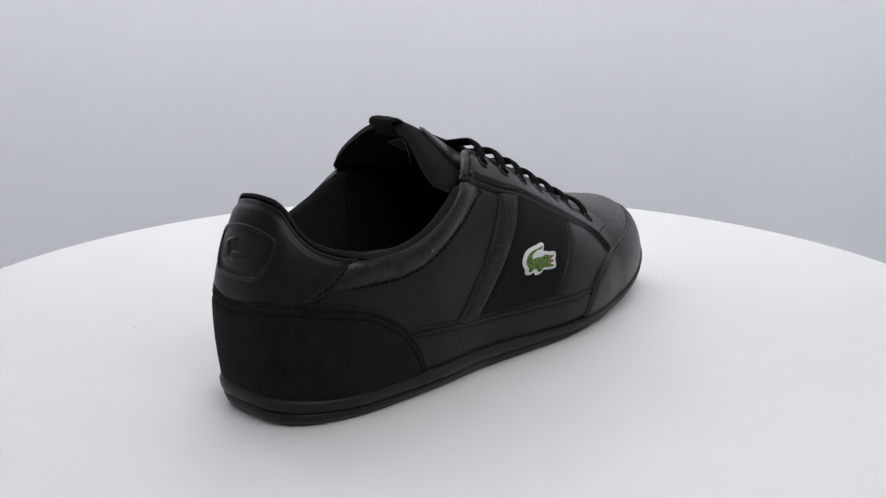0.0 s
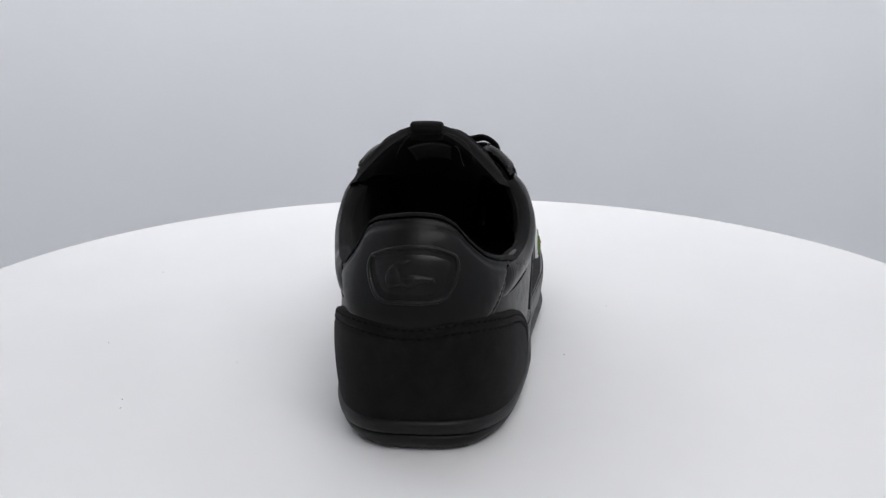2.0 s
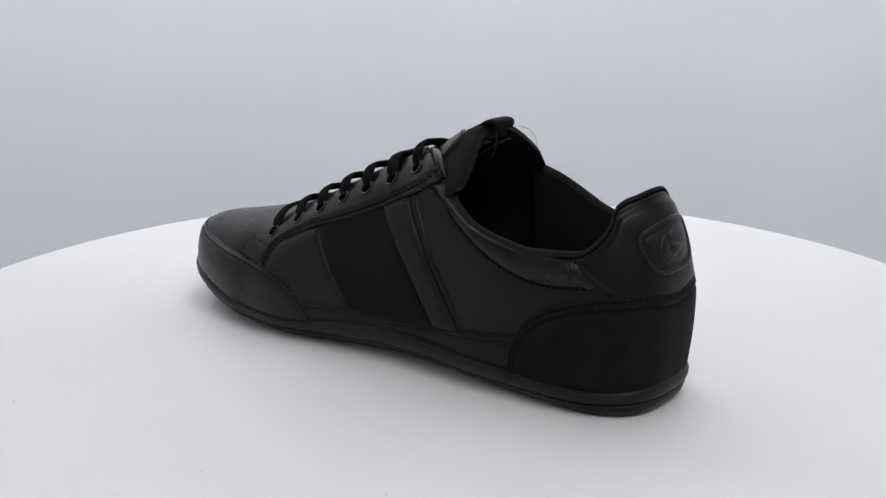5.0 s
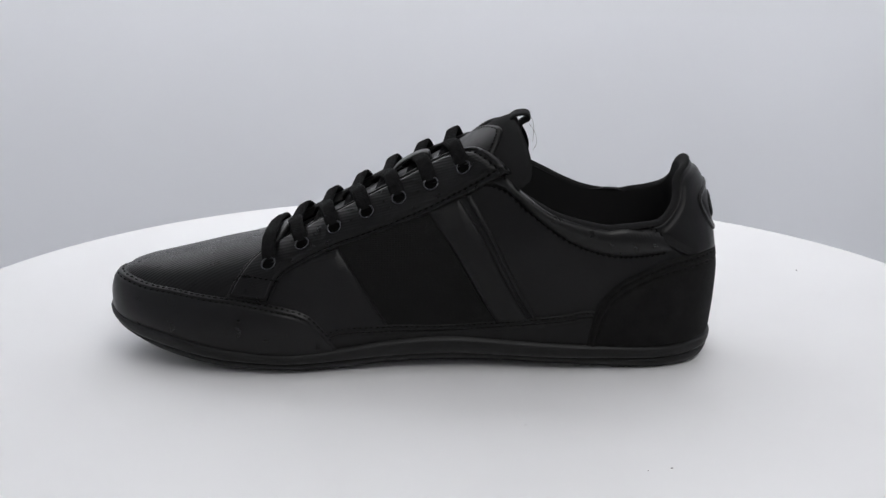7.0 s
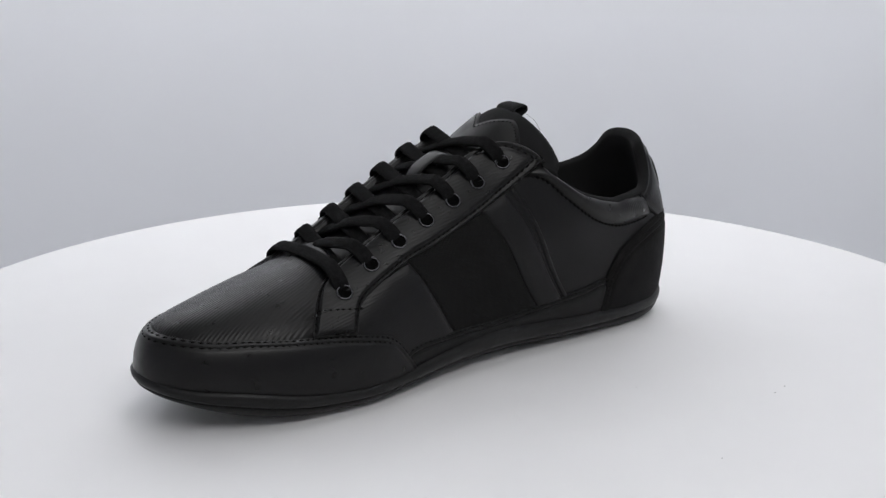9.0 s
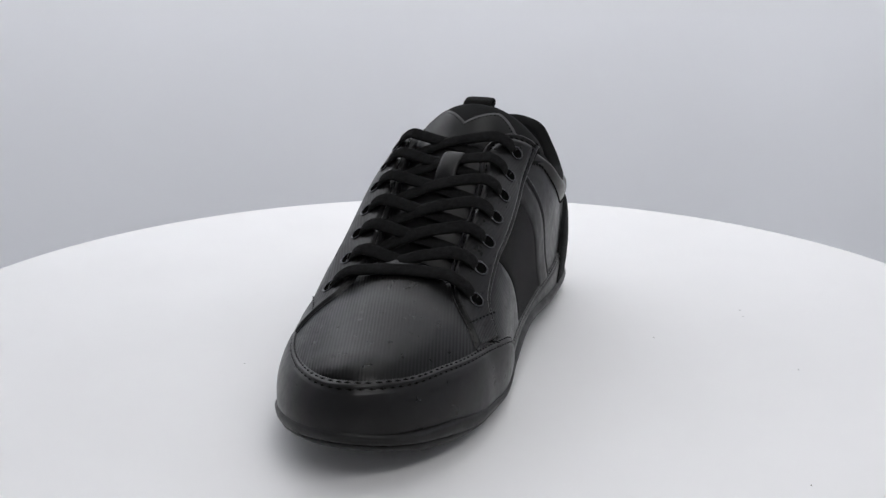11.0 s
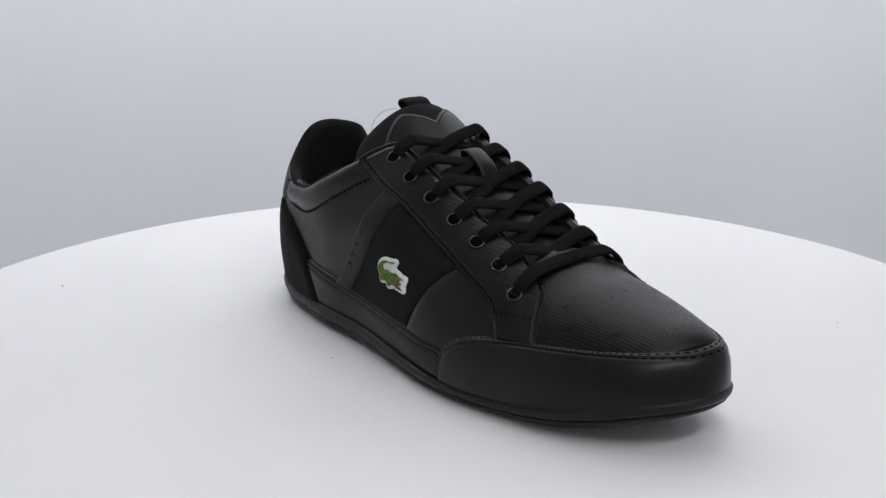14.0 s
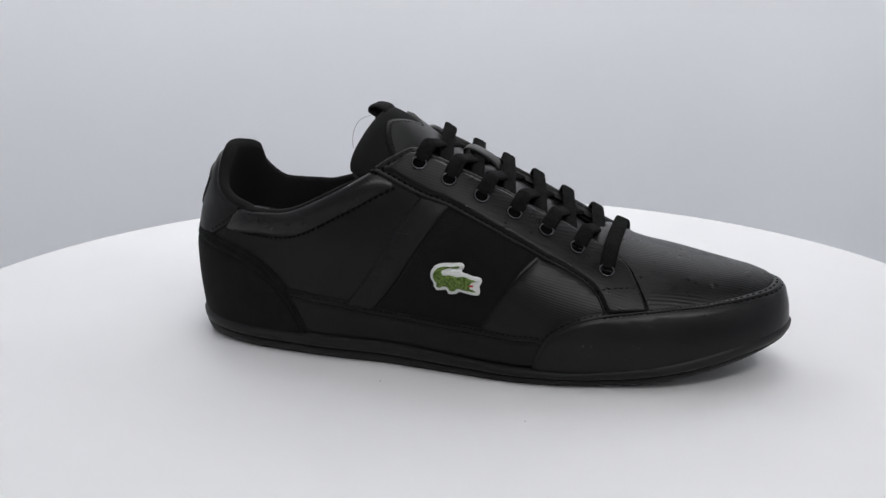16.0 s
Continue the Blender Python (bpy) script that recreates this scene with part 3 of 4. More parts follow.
stay_i = panel("eyelet_stay", "heel", [(-35.9, 40.3, 110.8, 1), (-26.9, 39.1, 105.6), (-6.3, 38.3, 94), (7.2, 39.4, 87.4), (43.4, 42.6, 74.7), (56.9, 43.3, 70.8), (77.9, 46.3, 61.6), (87.2, 49, 55.3), (93.7, 55, 41.1, 1), (118.2, 51.8, 43.5, 1), (112.6, 43.8, 54), (103.7, 33.5, 63.2), (90.8, 28.1, 71), (72.8, 26.2, 80), (55.4, 25.2, 89.3), (37, 24.1, 98.8), (19.6, 22, 107.9), (-0, 18.1, 117.7), (-14.3, 23.5, 122.9), (-22.4, 31.1, 122.2)], 4.2, STAY_LEATHER, shoe, "ribbed black leather stay with seven eyelets", step=3.4, sewn=((0, 7.9, 1.8), (9.2, 16.8, 1.6), (17, 19.9, 1.8)))

# Toe guard round the front, heel cup round the back, heel tab and collars.
toe_guard = panel("toe_guard", "toe", [(60, -57, 6, 1), (65, -59, 23), (73, -58, 34), (88, -53, 41), (108, -45, 43.5), (134, -35, 45), (152, -25, 46), (166, -13, 47), (176, 0, 48), (179, 11, 49), (175, 23, 49), (163, 35.5, 48), (146, 44, 47.5), (121, 51, 45.5), (90.6, 55, 42), (73, 55, 36.8), (63, 52.7, 26), (50.5, 47.4, 9.6, 1), (91.6, 55.2, 8.8), (121.5, 55.6, 11.5), (155.6, 50, 17.8), (180, 28.8, 21.1), (187, 10, 22.8), (178, -14, 20.1), (150.8, -33.9, 12.9), (109.9, -46.8, 5.9)], 4.3, TOE_LEATHER, shoe, "smooth black leather toe guard", step=3.6, puff=3.0, sewn=((0, 17, 1.3), (3.5, 15, 3.3)))
heel_cup = panel("heel_cup", "heel", [(-66, -50, 8, 1), (-69, -51, 20), (-76, -52, 34), (-89, -50.5, 48.5), (-106, -48, 59.5), (-131, -38.5, 66), (-145, -20, 67.5), (-148.5, -4, 66), (-147, 10, 66), (-137, 28, 67), (-115, 39, 62.5), (-95, 43, 52.5), (-83, 43, 37), (-77, 42, 14, 1), (-95, 40, 10), (-127, 34, 10), (-145, 15, 11), (-148, -4, 11), (-145, -22, 11), (-127, -37, 9), (-104, -46, 8)], 4.2, SUEDE, shoe, "black suede heel cup", puff=2.0, sewn=((0.5, 12.8, 2.2), (0.5, 12.8, 5.0)))
heel_tab = panel("heel_tab", "heel", [(-105.2, -46.4, 87, 1), (-118.5, -44, 75), (-136, -34.5, 61, 1), (-148.8, -4.6, 58.2), (-133.5, 28, 60, 1), (-119.5, 36.8, 73.3), (-107.7, 39.6, 85.6, 1), (-115, 37, 86.8), (-121, 33.5, 92.5), (-125, 28, 101), (-124.5, 22, 110), (-129, 8, 111.5), (-130, -4, 112), (-129, -14, 111.5), (-129, -21, 109.5), (-129, -27, 103), (-125, -35, 95), (-117, -41, 90)], 3.0, LEATHER, shoe, "smooth black leather heel tab", puff=3.5, base=0.5, sewn=((0.2, 1.8, 1.7), (5.2, 6.8, 1.7)))


def collar(top, low, label):
    """A padded roll between the topline and its seam, with fine creases across it."""
    rows = []
    for line in (top, low):
        path, _ = smooth_path([(*unwrap("heel", p), 0) for p in line], False, 0.8)
        run = np.concatenate(([0], np.cumsum(np.linalg.norm(np.diff(path, axis=0), axis=1))))
        at = np.linspace(0, run[-1], 300)
        rows.append(np.stack([np.interp(at, run, path[:, 0]), np.interp(at, run, path[:, 1])], 1))
    across = np.linspace(0, 1, 22)
    u = np.linspace(0, 1, 300)
    full = np.clip(np.minimum(u / 0.12, (1 - u) / 0.16), 0, 1)
    full = 0.2 + 0.8 * full * (2 - full)
    phase = np.cumsum(0.85 + 0.3 * np.random.rand(300))
    crease = np.clip(0.5 + 0.9 * np.sin(u * 9 + 0.7), 0, 1) * np.sin(phase) * (full - 0.2)
    grid, lifts = [], []
    for k in across:
        puff = math.sin(math.pi * k**0.68)**0.75 if 0 < k < 1 else 0.0
        grid.append(rows[0] * (1 - k) + rows[1] * k)
        lifts.append(-2.0 + 4.2 * puff * full + 0.08 * crease * math.exp(-((k - 0.28) / 0.16)**2))
    verts = wrap("heel", np.concatenate(grid), np.concatenate(lifts))
    n = 300
    faces = [(j * n + i, j * n + i + 1, (j + 1) * n + i + 1, (j + 1) * n + i) for j in range(len(across) - 1) for i in range(n - 1)]
    if verts[n // 2][1] < 0:
        faces = [f[::-1] for f in faces]
    return part("collar", verts * U, faces, COLLAR_LEATHER, shoe, label)


collar_o = collar([(-113, -43.8, 87.5), (-106, -46.2, 85.9), (-98.1, -47.9, 84.4), (-80.6, -50.4, 84.5), (-67.6, -50.9, 87.8), (-53.7, -50.3, 94.9), (-41.9, -48, 102.1), (-28, -43.4, 112)], [(-125, -41.8, 70.8), (-100, -48.5, 69.5), (-80.6, -50.9, 68.8), (-64.5, -52.4, 73.6), (-41.1, -50.8, 85.7), (-25.4, -47.5, 95.9), (-15, -44.7, 101.2)], "padded black leather collar with fine creases")
collar_i = collar([(-114, 37.2, 86), (-107.5, 39.5, 84.8), (-96.1, 41.3, 84.1), (-85.5, 42.7, 82.7), (-60.6, 44.2, 87.7), (-44.4, 42.9, 97.8), (-34, 40.5, 108)], [(-126, 33.5, 68.3), (-105.4, 41, 67.5), (-86.4, 42.8, 67.4), (-67.7, 44, 73.2), (-48.3, 43.8, 85.7), (-34, 41.5, 99.2), (-23.5, 39.3, 104.2)], "padded black leather collar with fine creases")
for seam, holder in (([(-118.4, -44.2, 72.6), (-100, -48.5, 69.5), (-80.6, -50.9, 68.8), (-64.5, -52.4, 73.6), (-41.1, -50.8, 85.7), (-25.4, -47.5, 95.9), (-16.5, -44.7, 100.6)], collar_o), ([(-119.9, 37.6, 69.4), (-105.4, 41, 67.5), (-86.4, 42.8, 67.4), (-67.7, 44, 73.2), (-48.3, 43.8, 85.7), (-34, 41.5, 99.2), (-24.7, 39.3, 103.7)], collar_i)):
    row, _ = smooth_path([(*unwrap("heel", p), 0) for p in seam], False)
    v, f = stitches("heel", row, -1.2, holder)
    tagged(part("stitching", v * U, f, THREAD, holder, smooth=False), kind="stuff")
for seam, holder in (([(92.7, -44.3, 52.3), (103.9, -38.3, 52.2), (114.3, -34.3, 52)], stay_o), ([(87.3, 50.2, 53.3), (99.5, 47, 54), (110.6, 44, 54.2)], stay_i)):
    row, _ = smooth_path([(*unwrap("heel", p), 0) for p in seam], False)
    v, f = stitches("heel", row, 2.0, holder)
    tagged(part("cross_seam", v * U, f, THREAD, holder, smooth=False), kind="stuff")


# Lining: a rounded rim over the topline and the walls within.
def lining():
    line = [(-33, -44.5, 106), (-41.9, -48, 100.5), (-53.7, -50.3, 93.3), (-67.6, -50.9, 86), (-80.6, -50.4, 82.5), (-98, -48, 82.5), (-106, -46, 86), (-117, -41, 89.5), (-125, -35, 94.5), (-129, -27, 102.5), (-129, -21, 109), (-129, -14, 111), (-130, -4, 111.5), (-129, 8, 111), (-124.5, 22, 109.5), (-125, 28, 100.5), (-121, 33.5, 92), (-115, 37, 86.3), (-107, 39.6, 84.8), (-96, 41.3, 82.2), (-85.5, 42.7, 81), (-60.6, 44.2, 86), (-44.4, 42.9, 96), (-39, 41.6, 101.5)]
    row, _ = smooth_path([(*unwrap("heel", p), 0) for p in line], False, 3.0)
    n = len(row)
    rings = []
    run = np.concatenate(([0], np.cumsum(np.linalg.norm(np.diff(row, axis=0), axis=1))))
    full = np.sqrt(np.clip(np.minimum(run, run[-1] - run) / 16, 0, 1))
    for a in range(0, 190, 20):
        p = wrap("heel", row, 0.2 - 3.2 + 3.2 * math.cos(radians(a)) - 2.5 * (1 - full))
        p[:, 2] += (2.7 * math.sin(radians(a)) + 0.3) * full
        rings.append(p)
    for k in range(1, 13):
        low = row.copy()
        low[:, 1] = row[:, 1] * (1 - k / 12) + (-6) * (k / 12)
        deep = -6.2 - 4.0 * math.sin(math.pi * min(1.0, k / 7))
        rings.append(wrap("heel", low, deep))
    verts = np.concatenate(rings)
    faces = [(k * n + i, k * n + i + 1, (k + 1) * n + i + 1, (k + 1) * n + i) for k in range(len(rings) - 1) for i in range(n - 1)]
    part("lining", verts * U, faces, LINING, shoe, "padded black fabric lining")


lining()
panel("side_lining", "heel", OUTLINE_O, 0.8, LINING, shoe, "black fabric lining", base=-2.8)
panel("side_lining", "heel", OUTLINE_I, 0.8, LINING, shoe, "black fabric lining", base=-2.8)

# Tongue: padded cloth, a leather facing with a notched top, and a pull loop.
tongue_x = spline([0, 0.3, 0.6, 0.75, 0.87, 0.95, 1.0], [104, 60, 14, -8, -25, -35, -40])
tongue_z = spline([0, 0.3, 0.6, 0.75, 0.87, 0.95, 1.0], [54, 83.5, 108, 120.5, 132, 136.5, 136.5])
tongue_w = spline([0, 0.3, 0.6, 0.75, 0.87, 0.95, 1.0], [24, 26, 28, 32.5, 40, 43, 42.5])
tongue_d = spline([0, 0.3, 0.6, 0.75, 0.87, 0.95, 1.0], [9, 8, 9, 14, 24, 31, 34])
tongue_y = spline([0, 0.3, 0.6, 0.75, 1.0], [6, 3, 0, 0.5, 2.5])


def tongue_at(a, b, lift=0.0):
    a, b = np.asarray(a, float), np.asarray(b, float)
    def raw(a, b):
        w = np.abs(b)**2.1
        s = np.clip((a - 0.55) / 0.45, 0, 1)
        return np.stack([tongue_x(a) - 19 * s * s * w, tongue_y(a) + tongue_w(a) * np.sign(b) * np.where(np.abs(b) < 1, np.abs(b), 1 - 0.5 * (np.abs(b) - 1)), tongue_z(a) - tongue_d(a) * w], -1)
    p = raw(a, b)
    n = np.cross(raw(a, b + 0.02) - raw(a, b - 0.02), raw(np.clip(a - 0.02, 0, 1), b) - raw(np.clip(a + 0.02, 0, 1), b))
    n /= np.maximum(np.linalg.norm(n, axis=-1, keepdims=True), 1e-9)
    n *= np.where(n[..., 2:] < 0, -1, 1)
    return p + n * np.asarray(lift)[..., None]


def sheet(rows_front, rows_back):
    """A closed slab between two equal grids of places."""
    h, w = rows_front.shape[:2]
    verts = np.concatenate([rows_front.reshape(-1, 3), rows_back.reshape(-1, 3)])
    faces, m = [], h * w
    for i in range(h - 1):
        for j in range(w - 1):
            k = i * w + j
            faces += [(k, k + 1, k + w + 1, k + w), (m + k, m + k + w, m + k + w + 1, m + k + 1)]
    border = [j for j in range(w)] + [i * w + w - 1 for i in range(1, h)] + [(h - 1) * w + j for j in range(w - 2, -1, -1)] + [i * w for i in range(h - 2, 0, -1)]
    for k in range(len(border)):
        a, b = border[k], border[(k + 1) % len(border)]
        faces.append((a, m + a, m + b, b))
    return verts * U, faces


aa, bb = np.meshgrid(np.linspace(0, 1, 56), np.linspace(-1.04, 1.04, 51), indexing="ij")
near = np.minimum(np.minimum(1.04 - np.abs(bb), (1 - aa) * 2.2), 0.14) / 0.14
aa = aa * (1 - 0.10 * (np.abs(bb) / 1.04)**5)
round_edge = np.sqrt(1 - (1 - near)**2)
tongue = part("tongue", *sheet(tongue_at(aa, bb, -3.6 + 3.6 * round_edge), tongue_at(aa, bb, -3.2 - 3.6 * round_edge)), LINING, shoe, "padded black cloth tongue")
ff = np.linspace(-0.9, 0.9, 45)
end_at = 0.905 - 0.085 * np.clip(1 - np.abs(ff) / 0.36, 0, 1) - 0.10 * np.clip((np.abs(ff) - 0.40) / 0.5, 0, 1)**1.3
fa = np.linspace(0, 1, 48)[:, None] * end_at[None, :]
fb = np.repeat(ff[None, :], 48, 0)
facing = part("facing", *sheet(tongue_at(fa, fb, 1.5), tongue_at(fa, fb, -1.0)), TONGUE_LEATHER, tongue, "black leather facing with a notched top")
# a seam along the facing's notched edge
seam_v, seam_f = [], []
for k in range(0, 44):
    for b0 in (ff[k] + 0.003,):
        b1 = b0 + 0.027
        a0, a1 = np.interp([b0, b1], ff, end_at) - 0.016
        nb = 0.0055
        base = len(seam_v)
        pts = tongue_at(np.array([a0, (a0 + a1) / 2 - nb, a1, (a0 + a1) / 2 + nb, (a0 + a1) / 2]), np.array([b0, (b0 + b1) / 2, b1, (b0 + b1) / 2, (b0 + b1) / 2]), np.array([1.4, 1.4, 1.4, 1.4, 2.0]))
        seam_v += list(pts)
        seam_f += [(base + i, base + (i + 1) % 4, base + 4) for i in range(4)]
tagged(part("stitching", np.array(seam_v) * U, seam_f, THREAD, facing, smooth=False), kind="stuff")


def strap(name, profile, y0, wide, thick, mat, parent, label=""):
    """A band that follows an x-z line, wide across the shoe."""
    p = dense3([(x, y0, z) for x, z in profile])
    t = np.gradient(p, axis=0)
    nrm = np.stack([-t[:, 2], np.zeros(len(p)), t[:, 0]], 1)
    return ribbon(name, p, nrm, wide, thick, mat, parent, label, sides=12)


strap("pull_loop", [(-34.5, 132.5), (-36.8, 136.3), (-40, 137.7), (-43.4, 138), (-45.4, 137.2), (-45.6, 135.2), (-43.6, 133.8), (-41.5, 132.4), (-40.5, 129)], 2.5, 17, 2.4, CANVAS, tongue, "black webbing pull loop")
strap("lace_loop", [(29, 98), (29.5, 103.5), (26, 109), (19, 113.5), (12.5, 116), (9.5, 115), (10, 110)], 4.5, 11.5, 1.8, TONGUE_LEATHER, tongue, "black leather lace loop")
label_a, label_b = np.meshgrid(np.linspace(0.74, 0.86, 6), np.linspace(-0.33, 0.42, 14), indexing="ij")
part("size_label", *sheet(tongue_at(label_a, label_b, -7.1), tongue_at(label_a, label_b, -7.9)), LABEL_GREY, tongue, "grey woven label inside")
edge = tongue_at(np.linspace(0.97, 0.72, 14), -0.42 - 0.16 * np.linspace(0, 1, 14)**1.5, np.full(14, -7.4))
ribbon("label_edge", edge, np.tile((0.2, 1, 0.2), (14, 1)), 0.5, 0.5, PALE_THREAD, tongue, "pale cut thread edge", sides=5)
ribbon("loose_thread", dense3([(-44, -8, 133.5), (-47.5, -14, 132), (-49, -19, 128.5), (-49.5, -22, 123), (-49, -23, 117)]), np.tile((0, 1, 0.1), (33, 1)), 0.2, 0.2, RUST_THREAD, tongue, "fine brown loose thread", sides=5)
ribbon("loose_thread", dense3([(-46, 10, 133), (-49, 14, 129), (-50, 17, 124), (-48, 18, 120)]), np.tile((0, 1, 0.1), (25, 1)), 0.18, 0.18, RUST_THREAD, tongue, "fine brown loose thread", sides=5)

fray = wrap("toe", [unwrap("toe", p) for p in ((106, 53.5, 44.5), (105, 54, 45.5))], 2.0)
for k in range(3):
    tip = fray[0] + np.array([2.0 - 2.2 * k, 3.2 + 0.9 * k, 2.6 - 1.5 * k])
    ribbon("loose_thread", dense3([fray[0], (fray[0] + tip) / 2 + np.array([0.3, 0.2, 0.5]), tip]), np.tile((0.1, 0.2, 1), (17, 1)), 0.35, 0.35, THREAD, toe_guard, "frayed black thread end", sides=5)

# Eyelets and laces.
HOLES_O = [(-6.4, -34.7, 112.3), (10.7, -35.5, 104.3), (28.4, -34.6, 96), (46.2, -32.8, 87.7), (63.5, -31.3, 79.3), (80.3, -30, 70.5), (97.1, -33.1, 60)]
HOLES_I = [(-11.4, 31.9, 111.5), (6.3, 32.8, 102.4), (23.4, 34.4, 94.9), (40.8, 35.6, 87.6), (58.4, 36.9, 79.5), (76, 38.5, 70.7), (94.2, 42.3, 60.4)]


def ring(inner, thick, count=22, tube=8):
    verts, faces = [], []
    for i in range(count):
        a = 2 * math.pi * i / count
        for j in range(tube):
            b = 2 * math.pi * j / tube
            r = inner + thick + thick * math.cos(b)
            verts.append((r * math.cos(a), r * math.sin(a), 0.75 * thick * math.sin(b)))
    for i in range(count):
        for j in range(tube):
            n, m = (i + 1) % count, (j + 1) % tube
            faces.append((i * tube + j, n * tube + j, n * tube + m, i * tube + m))
    return np.array(verts), faces


ring_v, ring_f = ring(3.2, 0.62)
eyelet_mesh = mesh_of("eyelet", ring_v * U, ring_f, METAL)
# Flat black disc in each eyelet: the hole's shade is painted, nothing is cut.
disc_mesh = mesh_of("hole_shade_disc", [(3.4 * U * math.cos(k * math.pi / 8), 3.4 * U * math.sin(k * math.pi / 8), 0.0) for k in range(16)], [tuple(range(16))], HOLE_SHADE)
for holes, holder in ((HOLES_O, stay_o), (HOLES_I, stay_i)):
    for h in holes:
        fp = [unwrap("heel", h)]
        at, up = wrap("heel", fp, 2.2)[0], wrap("heel", fp, 4.0)[0]
        m = Matrix.Translation(Vector(at * U)) @ Vector(up - at).to_track_quat("Z", "Y").to_matrix().to_4x4()
        e = new("eyelet", eyelet_mesh)
        e.parent, e.matrix_basis = holder, m
        d = new("hole_shade_disc", disc_mesh)
        d.parent, d.matrix_basis = e, Matrix.Translation((0, 0, -0.2 * U))

THROAT_O = spline([0, 1, 2, 3, 4, 5, 6], [-25, -24, -22.5, -20.5, -18.5, -17, -18])
THROAT_I = spline([0, 1, 2, 3, 4, 5, 6], [18, 20, 23, 24.5, 26, 27.5, 29])


def lace(a, b, lifts, taut):
    """A length of lace from place a to place b; lifts: (share of the way, height over the last). Between the two shares of taut it runs straight."""
    ua, ub = np.array(unwrap("top", a)), np.array(unwrap("top", b))
    f = np.linspace(0, 1, 60)
    rows = ua[None] + (ub - ua)[None] * f[:, None]
    k = spline([p[0] for p in lifts], [p[1] for p in lifts])(f)
    path = wrap("top", rows, k)
    up = wrap("top", rows, k + 2) - path
    t0, t1 = taut
    p0, p1 = (np.array([np.interp(t, f, path[:, c]) for c in range(3)]) for t in taut)
    mid = (f >= t0) & (f <= t1)
    g = ((f - t0) / (t1 - t0))[mid, None]
    sag = 0.35 * np.sin(np.pi * g) * math.sin(9.0 * a[0])
    path[mid] = p0 + (p1 - p0) * g + np.concatenate([sag, sag * 0, np.interp(g, [0, 0.35, 0.6, 1], [0, lifts[-1][2], lifts[-1][2], 0])], 1)
    for _ in range(3):
        path[1:-1] = path[1:-1] * 0.5 + (path[:-2] + path[2:]) * 0.25
    return path, up


BAR = [(0, -2.0), (0.04, 2.2), (0.11, 4.2), (0.25, 4.4), (0.5, 3.4), (0.75, 4.4), (0.89, 4.2), (0.96, 2.2), (1, -2.0, 1.5)]
path, nm = lace(HOLES_O[6], HOLES_I[6], BAR, (0.2, 0.8))
laces = ribbon("lace", path, nm, 8.4, 2.5, LACE, shoe, "flat black cotton lace, criss-crossed")
for i in range(5, -1, -1):
    for side in (0, 1):
        here, there = (HOLES_O, HOLES_I) if side == 0 else (HOLES_I, HOLES_O)
        end = there[i + 1]
        cy = crest_at(end[0] - 3)
        goal = (end[0] - 4, cy + (THROAT_I(i + 1) - cy if side == 0 else THROAT_O(i + 1) - cy) * 1.0, float(top_at(end[0])) - 6)
        over = 2.4 if side else 0.2
        path, nm = lace(here[i], goal, [(0, -2.0), (0.05, 2.3), (0.14, 4.5), (0.24, 4.6), (0.55, 2.8), (0.8, 0.8), (1, -2.6, over)], (0.22, 1.0))
        ribbon("lace_length", path, nm, 8.2, 2.5, LACE, laces)


# Side badge: plain shapes in its colours.
def patch(name, outline, x0, z0, thick, mat, parent, label=""):
    """A flat shape (along, up) sewn on the outer side with its middle at x0, z0."""
    pts = []
    for along, up in outline:
        x, z = x0 + along, z0 + up
        lo, hi = 0.0, 120.0
        for _ in range(40):
            m = (lo + hi) / 2
            ok = bool(inside(np.array(x), np.array(-m), np.array(z)))
            lo, hi = (m, hi) if ok else (lo, m)
        pts.append((x, -lo, z))
    return panel(name, "heel", pts, thick, mat, parent, label, puff=0.8, step=1.6, deep=-1.4)


BODY = [(-12.6, -1), (-12.6, 2.4), (-10.4, 5.4), (-6.5, 6.9), (-2, 7.1), (2.2, 7.6), (3.2, 6.2), (0.5, 5.2), (-4, 4.9), (-7.4, 3.4), (-6.6, 2.0), (-3, 2.4), (1, 1.7), (4, 2.3), (6.4, 1.8), (9, 0.9), (12.6, 0.4), (13, -0.6), (9.2, -1.8), (8.4, -3.6), (12.4, -5.4), (11.8, -6.6), (6, -6.3), (1.6, -5.6), (0, -7.0), (-3, -7.4), (-3.8, -5.4), (-6.6, -5.0), (-8.6, -6.0), (-11, -5.2), (-10.6, -3.4)]
RIM = [(-14.2, -1.2), (-14.2, 3.4), (-11.4, 7), (-6.6, 8.6), (-2, 8.8), (3.4, 9.2), (5.2, 6.8), (3.6, 4.4), (6.6, 3.6), (9.6, 2.6), (14.2, 1.9), (14.8, -1.0), (13.6, -3.0), (14.2, -6.0), (12.8, -8.2), (6, -7.9), (2.6, -7.2), (0.6, -8.6), (-3.8, -9), (-5.2, -6.8), (-8.8, -7.6), (-12.6, -6.6), (-12.4, -3.6)]
badge = patch("badge", RIM, 20.5, 56.5, 3.2, BADGE_WHITE, quarter_o, "small white-edged embroidered badge")
patch("badge_fill", BODY, 20.5, 56.5, 4.0, BADGE_GREEN, badge, "green embroidered shape")
patch("badge_dot", [(8.6, -2.0), (11.6, -2.2), (10.4, -3.4), (11.2, -4.6), (8.6, -3.9), (7.2, -3.0)], 20.5, 56.5, 4.6, BADGE_RED, badge, "red embroidered spot")
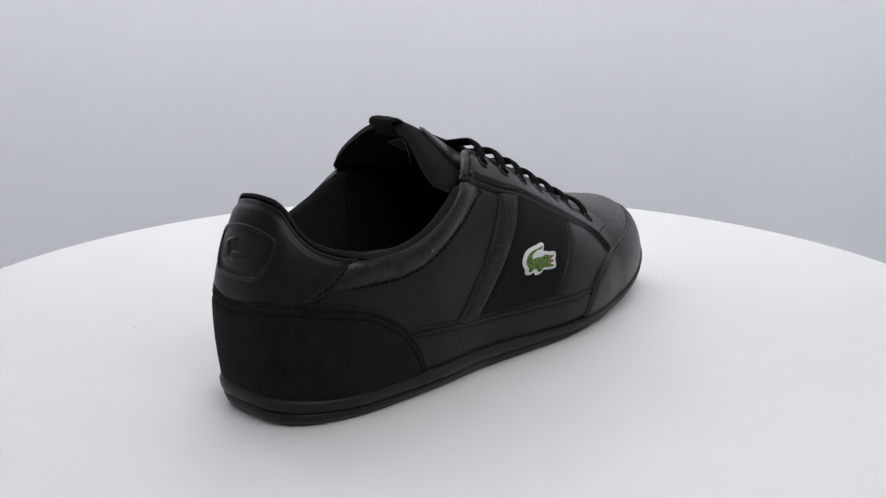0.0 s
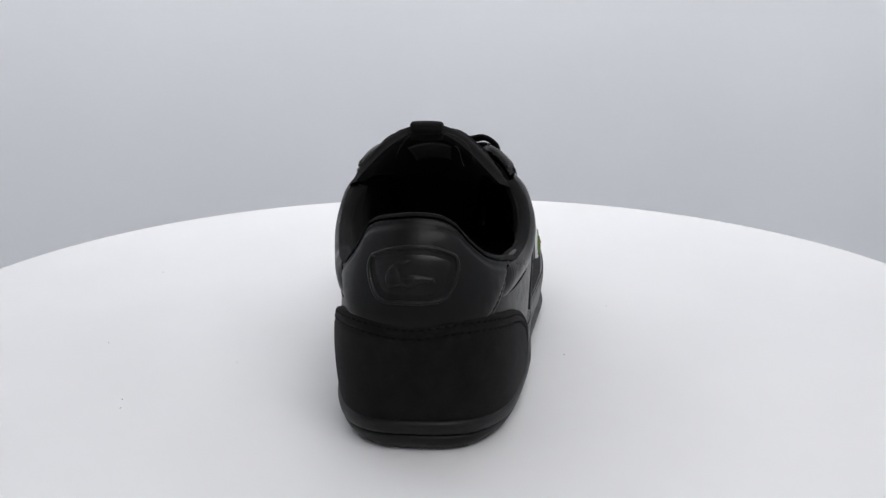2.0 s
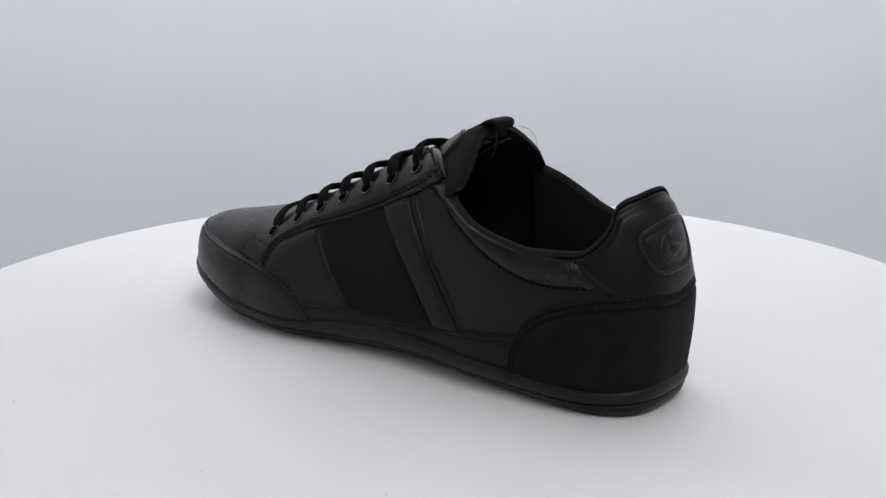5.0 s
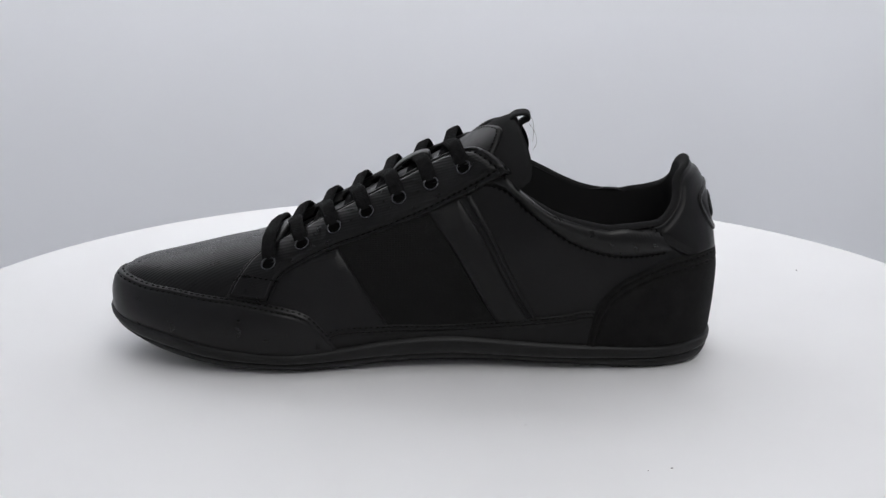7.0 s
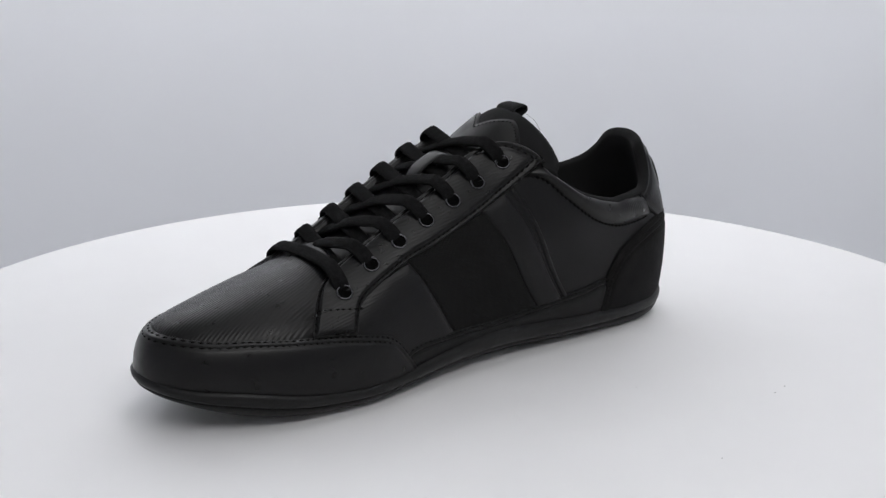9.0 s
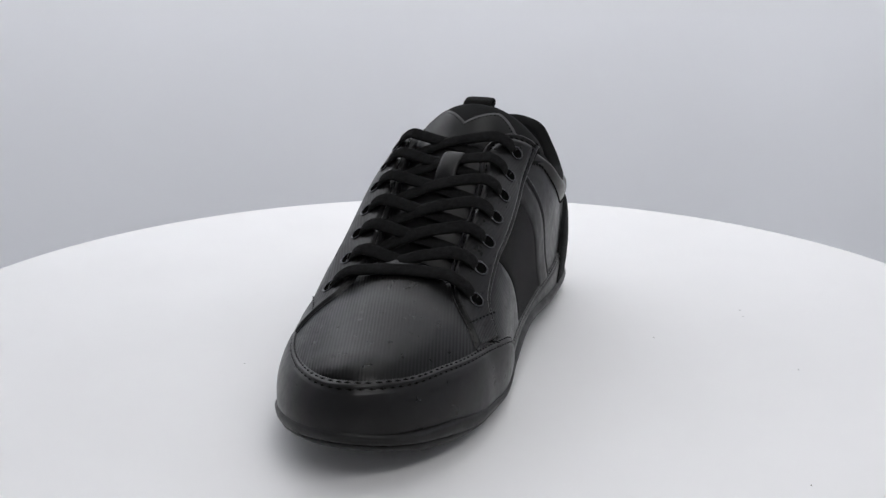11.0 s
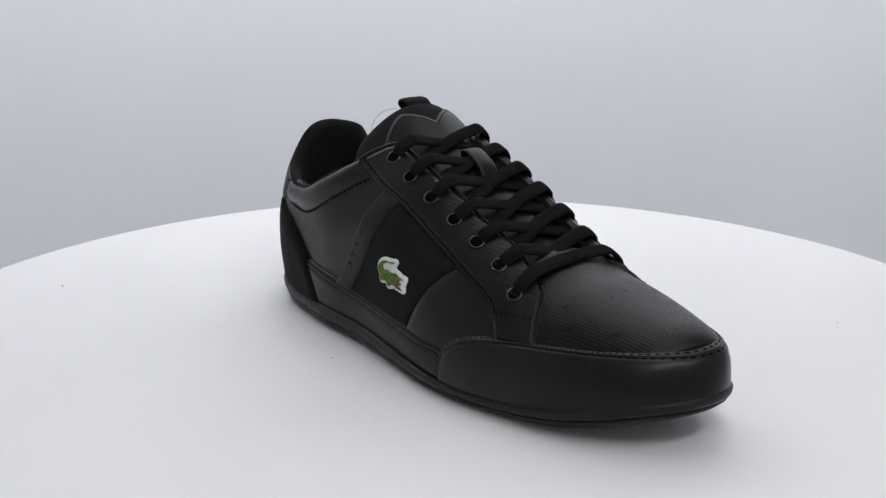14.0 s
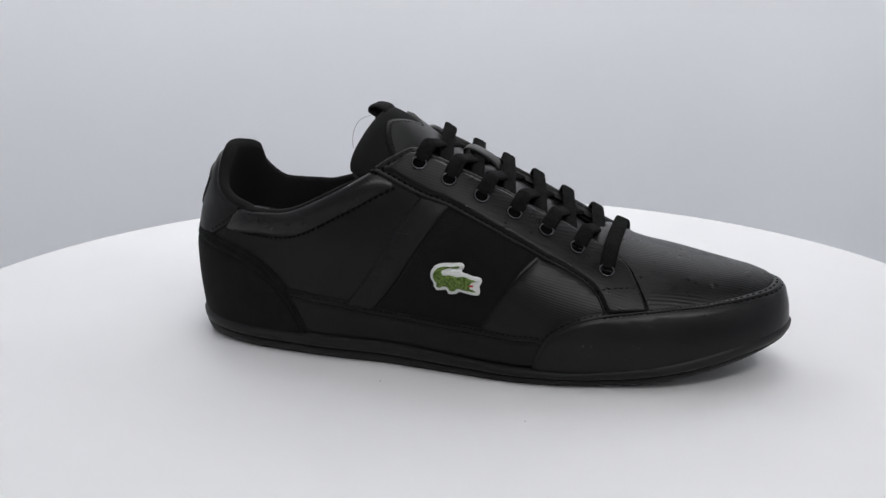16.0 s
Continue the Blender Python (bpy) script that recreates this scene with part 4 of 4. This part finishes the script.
for low in (0, 1):
    patch("badge_line", [(-9.5 + 2 * low, 0.4 - 2.8 * low), (-6, -0.7 - 2.6 * low), (-2, -0.2 - 2.6 * low), (2.4, -0.9 - 2.2 * low), (5.6, -0.5 - 2.4 * low), (5.6, -1.1 - 2.4 * low), (2.4, -1.5 - 2.2 * low), (-2, -0.9 - 2.6 * low), (-6, -1.4 - 2.6 * low), (-9.6 + 2 * low, -0.3 - 2.8 * low)], 20.5, 56.5, 4.35, BADGE_DARK, badge, "dark green sewn line")

# Heel badge: a raised frame with a low embossed shape; the stripe's stamped marks as bars.
frame_row, _ = smooth_path([(*unwrap("heel", p), 0) for p in [(-136.7, 17.9, 97.6), (-138.7, -4.4, 99.4), (-137.5, -20.2, 97.5), (-139.1, -21.7, 92.3), (-144.5, -17.3, 78.5), (-146.1, -11, 75.6), (-146.6, 1.8, 75), (-145.4, 12.3, 75.7), (-143.4, 15.9, 78.9), (-137.9, 19.7, 92.3)]], True)
ring_row = np.concatenate([frame_row, frame_row[:2]])
emblem_path = wrap("heel", ring_row, 1.3)
ribbon("badge_frame", emblem_path, wrap("heel", ring_row, 3.0) - emblem_path, 2.0, 2.0, TOE_LEATHER, heel_tab, "raised leather frame", sides=8)
panel("badge_field", "heel", [(-137.2, 16.7, 97.1), (-139, -4.4, 98.3), (-138.2, -18.8, 96.8), (-140.1, -19.8, 92.2), (-144.7, -15.2, 79.7), (-146.1, -9.9, 77.1), (-146.2, 1.8, 76.3), (-145.2, 10.7, 77.3), (-143.9, 14.2, 80.4), (-138.7, 18, 92.5)], 3.15, TOE_LEATHER, heel_tab, step=3.0, base=0.55)
panel("embossed_shape", "heel", [(-143.4, 11.3, 84.6), (-141.7, 10.8, 89.7), (-140.7, 6.3, 93.9), (-140.8, -2.3, 94.3), (-141.9, 0.9, 91.2), (-142.9, 4, 88.3), (-143.1, -2.4, 88.4), (-143.2, -11, 87.4), (-142.5, -15.6, 87.8), (-143.4, -12, 85.1), (-143.7, -15.2, 82.7), (-144.2, -6.7, 83.1), (-145.2, 0.8, 80.8), (-144.8, 3.9, 82.3), (-144.6, 9.3, 80.7)], 4.2, TOE_LEATHER, heel_tab, step=2.0, puff=1.0, base=0.55)
for k in range(7):
    f = 0.16 + 0.1 * k
    x, y, z = 7 - 43 * f, -45 - 9 * f, 94 - 58 * f
    panel("stamped_bar", "heel", [(x - 4.2, y, z + 1.8, 1), (x + 3.0, y, z + 1.2, 1), (x + 1.4, y, z - 1.6, 1), (x - 5.4, y, z - 1.0, 1)], 3.05, STRIPE_LEATHER, stripe_o, step=2.0, puff=0.6)

# Dust on the platter.
speck_mesh = mesh_of("speck", [(0.0005, 0, 0.0001), (0.0001, 0.0003, 0.0001), (-0.0004, 0.0001, 0.0001), (0, -0.0003, 0.0001), (0, 0, 0.0005)], [(0, 1, 4), (1, 2, 4), (2, 3, 4), (3, 0, 4), (3, 2, 1, 0)], SPECK, False)
for k, (x, y, big) in enumerate([(-17, -73, 1.0), (-99, 158, 0.9), (-110, 155, 1.1), (-240, -152, 1.6), (-44, 111, 0.8), (70, -101, 0.8), (119, 207, 1.0), (-19, 195, 0.8)]):
    s = new("speck", speck_mesh)
    s.parent = turntable
    s.matrix_basis = pose(-0.00356 - y * U, x * U, 0, 0, 0, 50 * k) @ Matrix.Scale(big, 4)

motions()
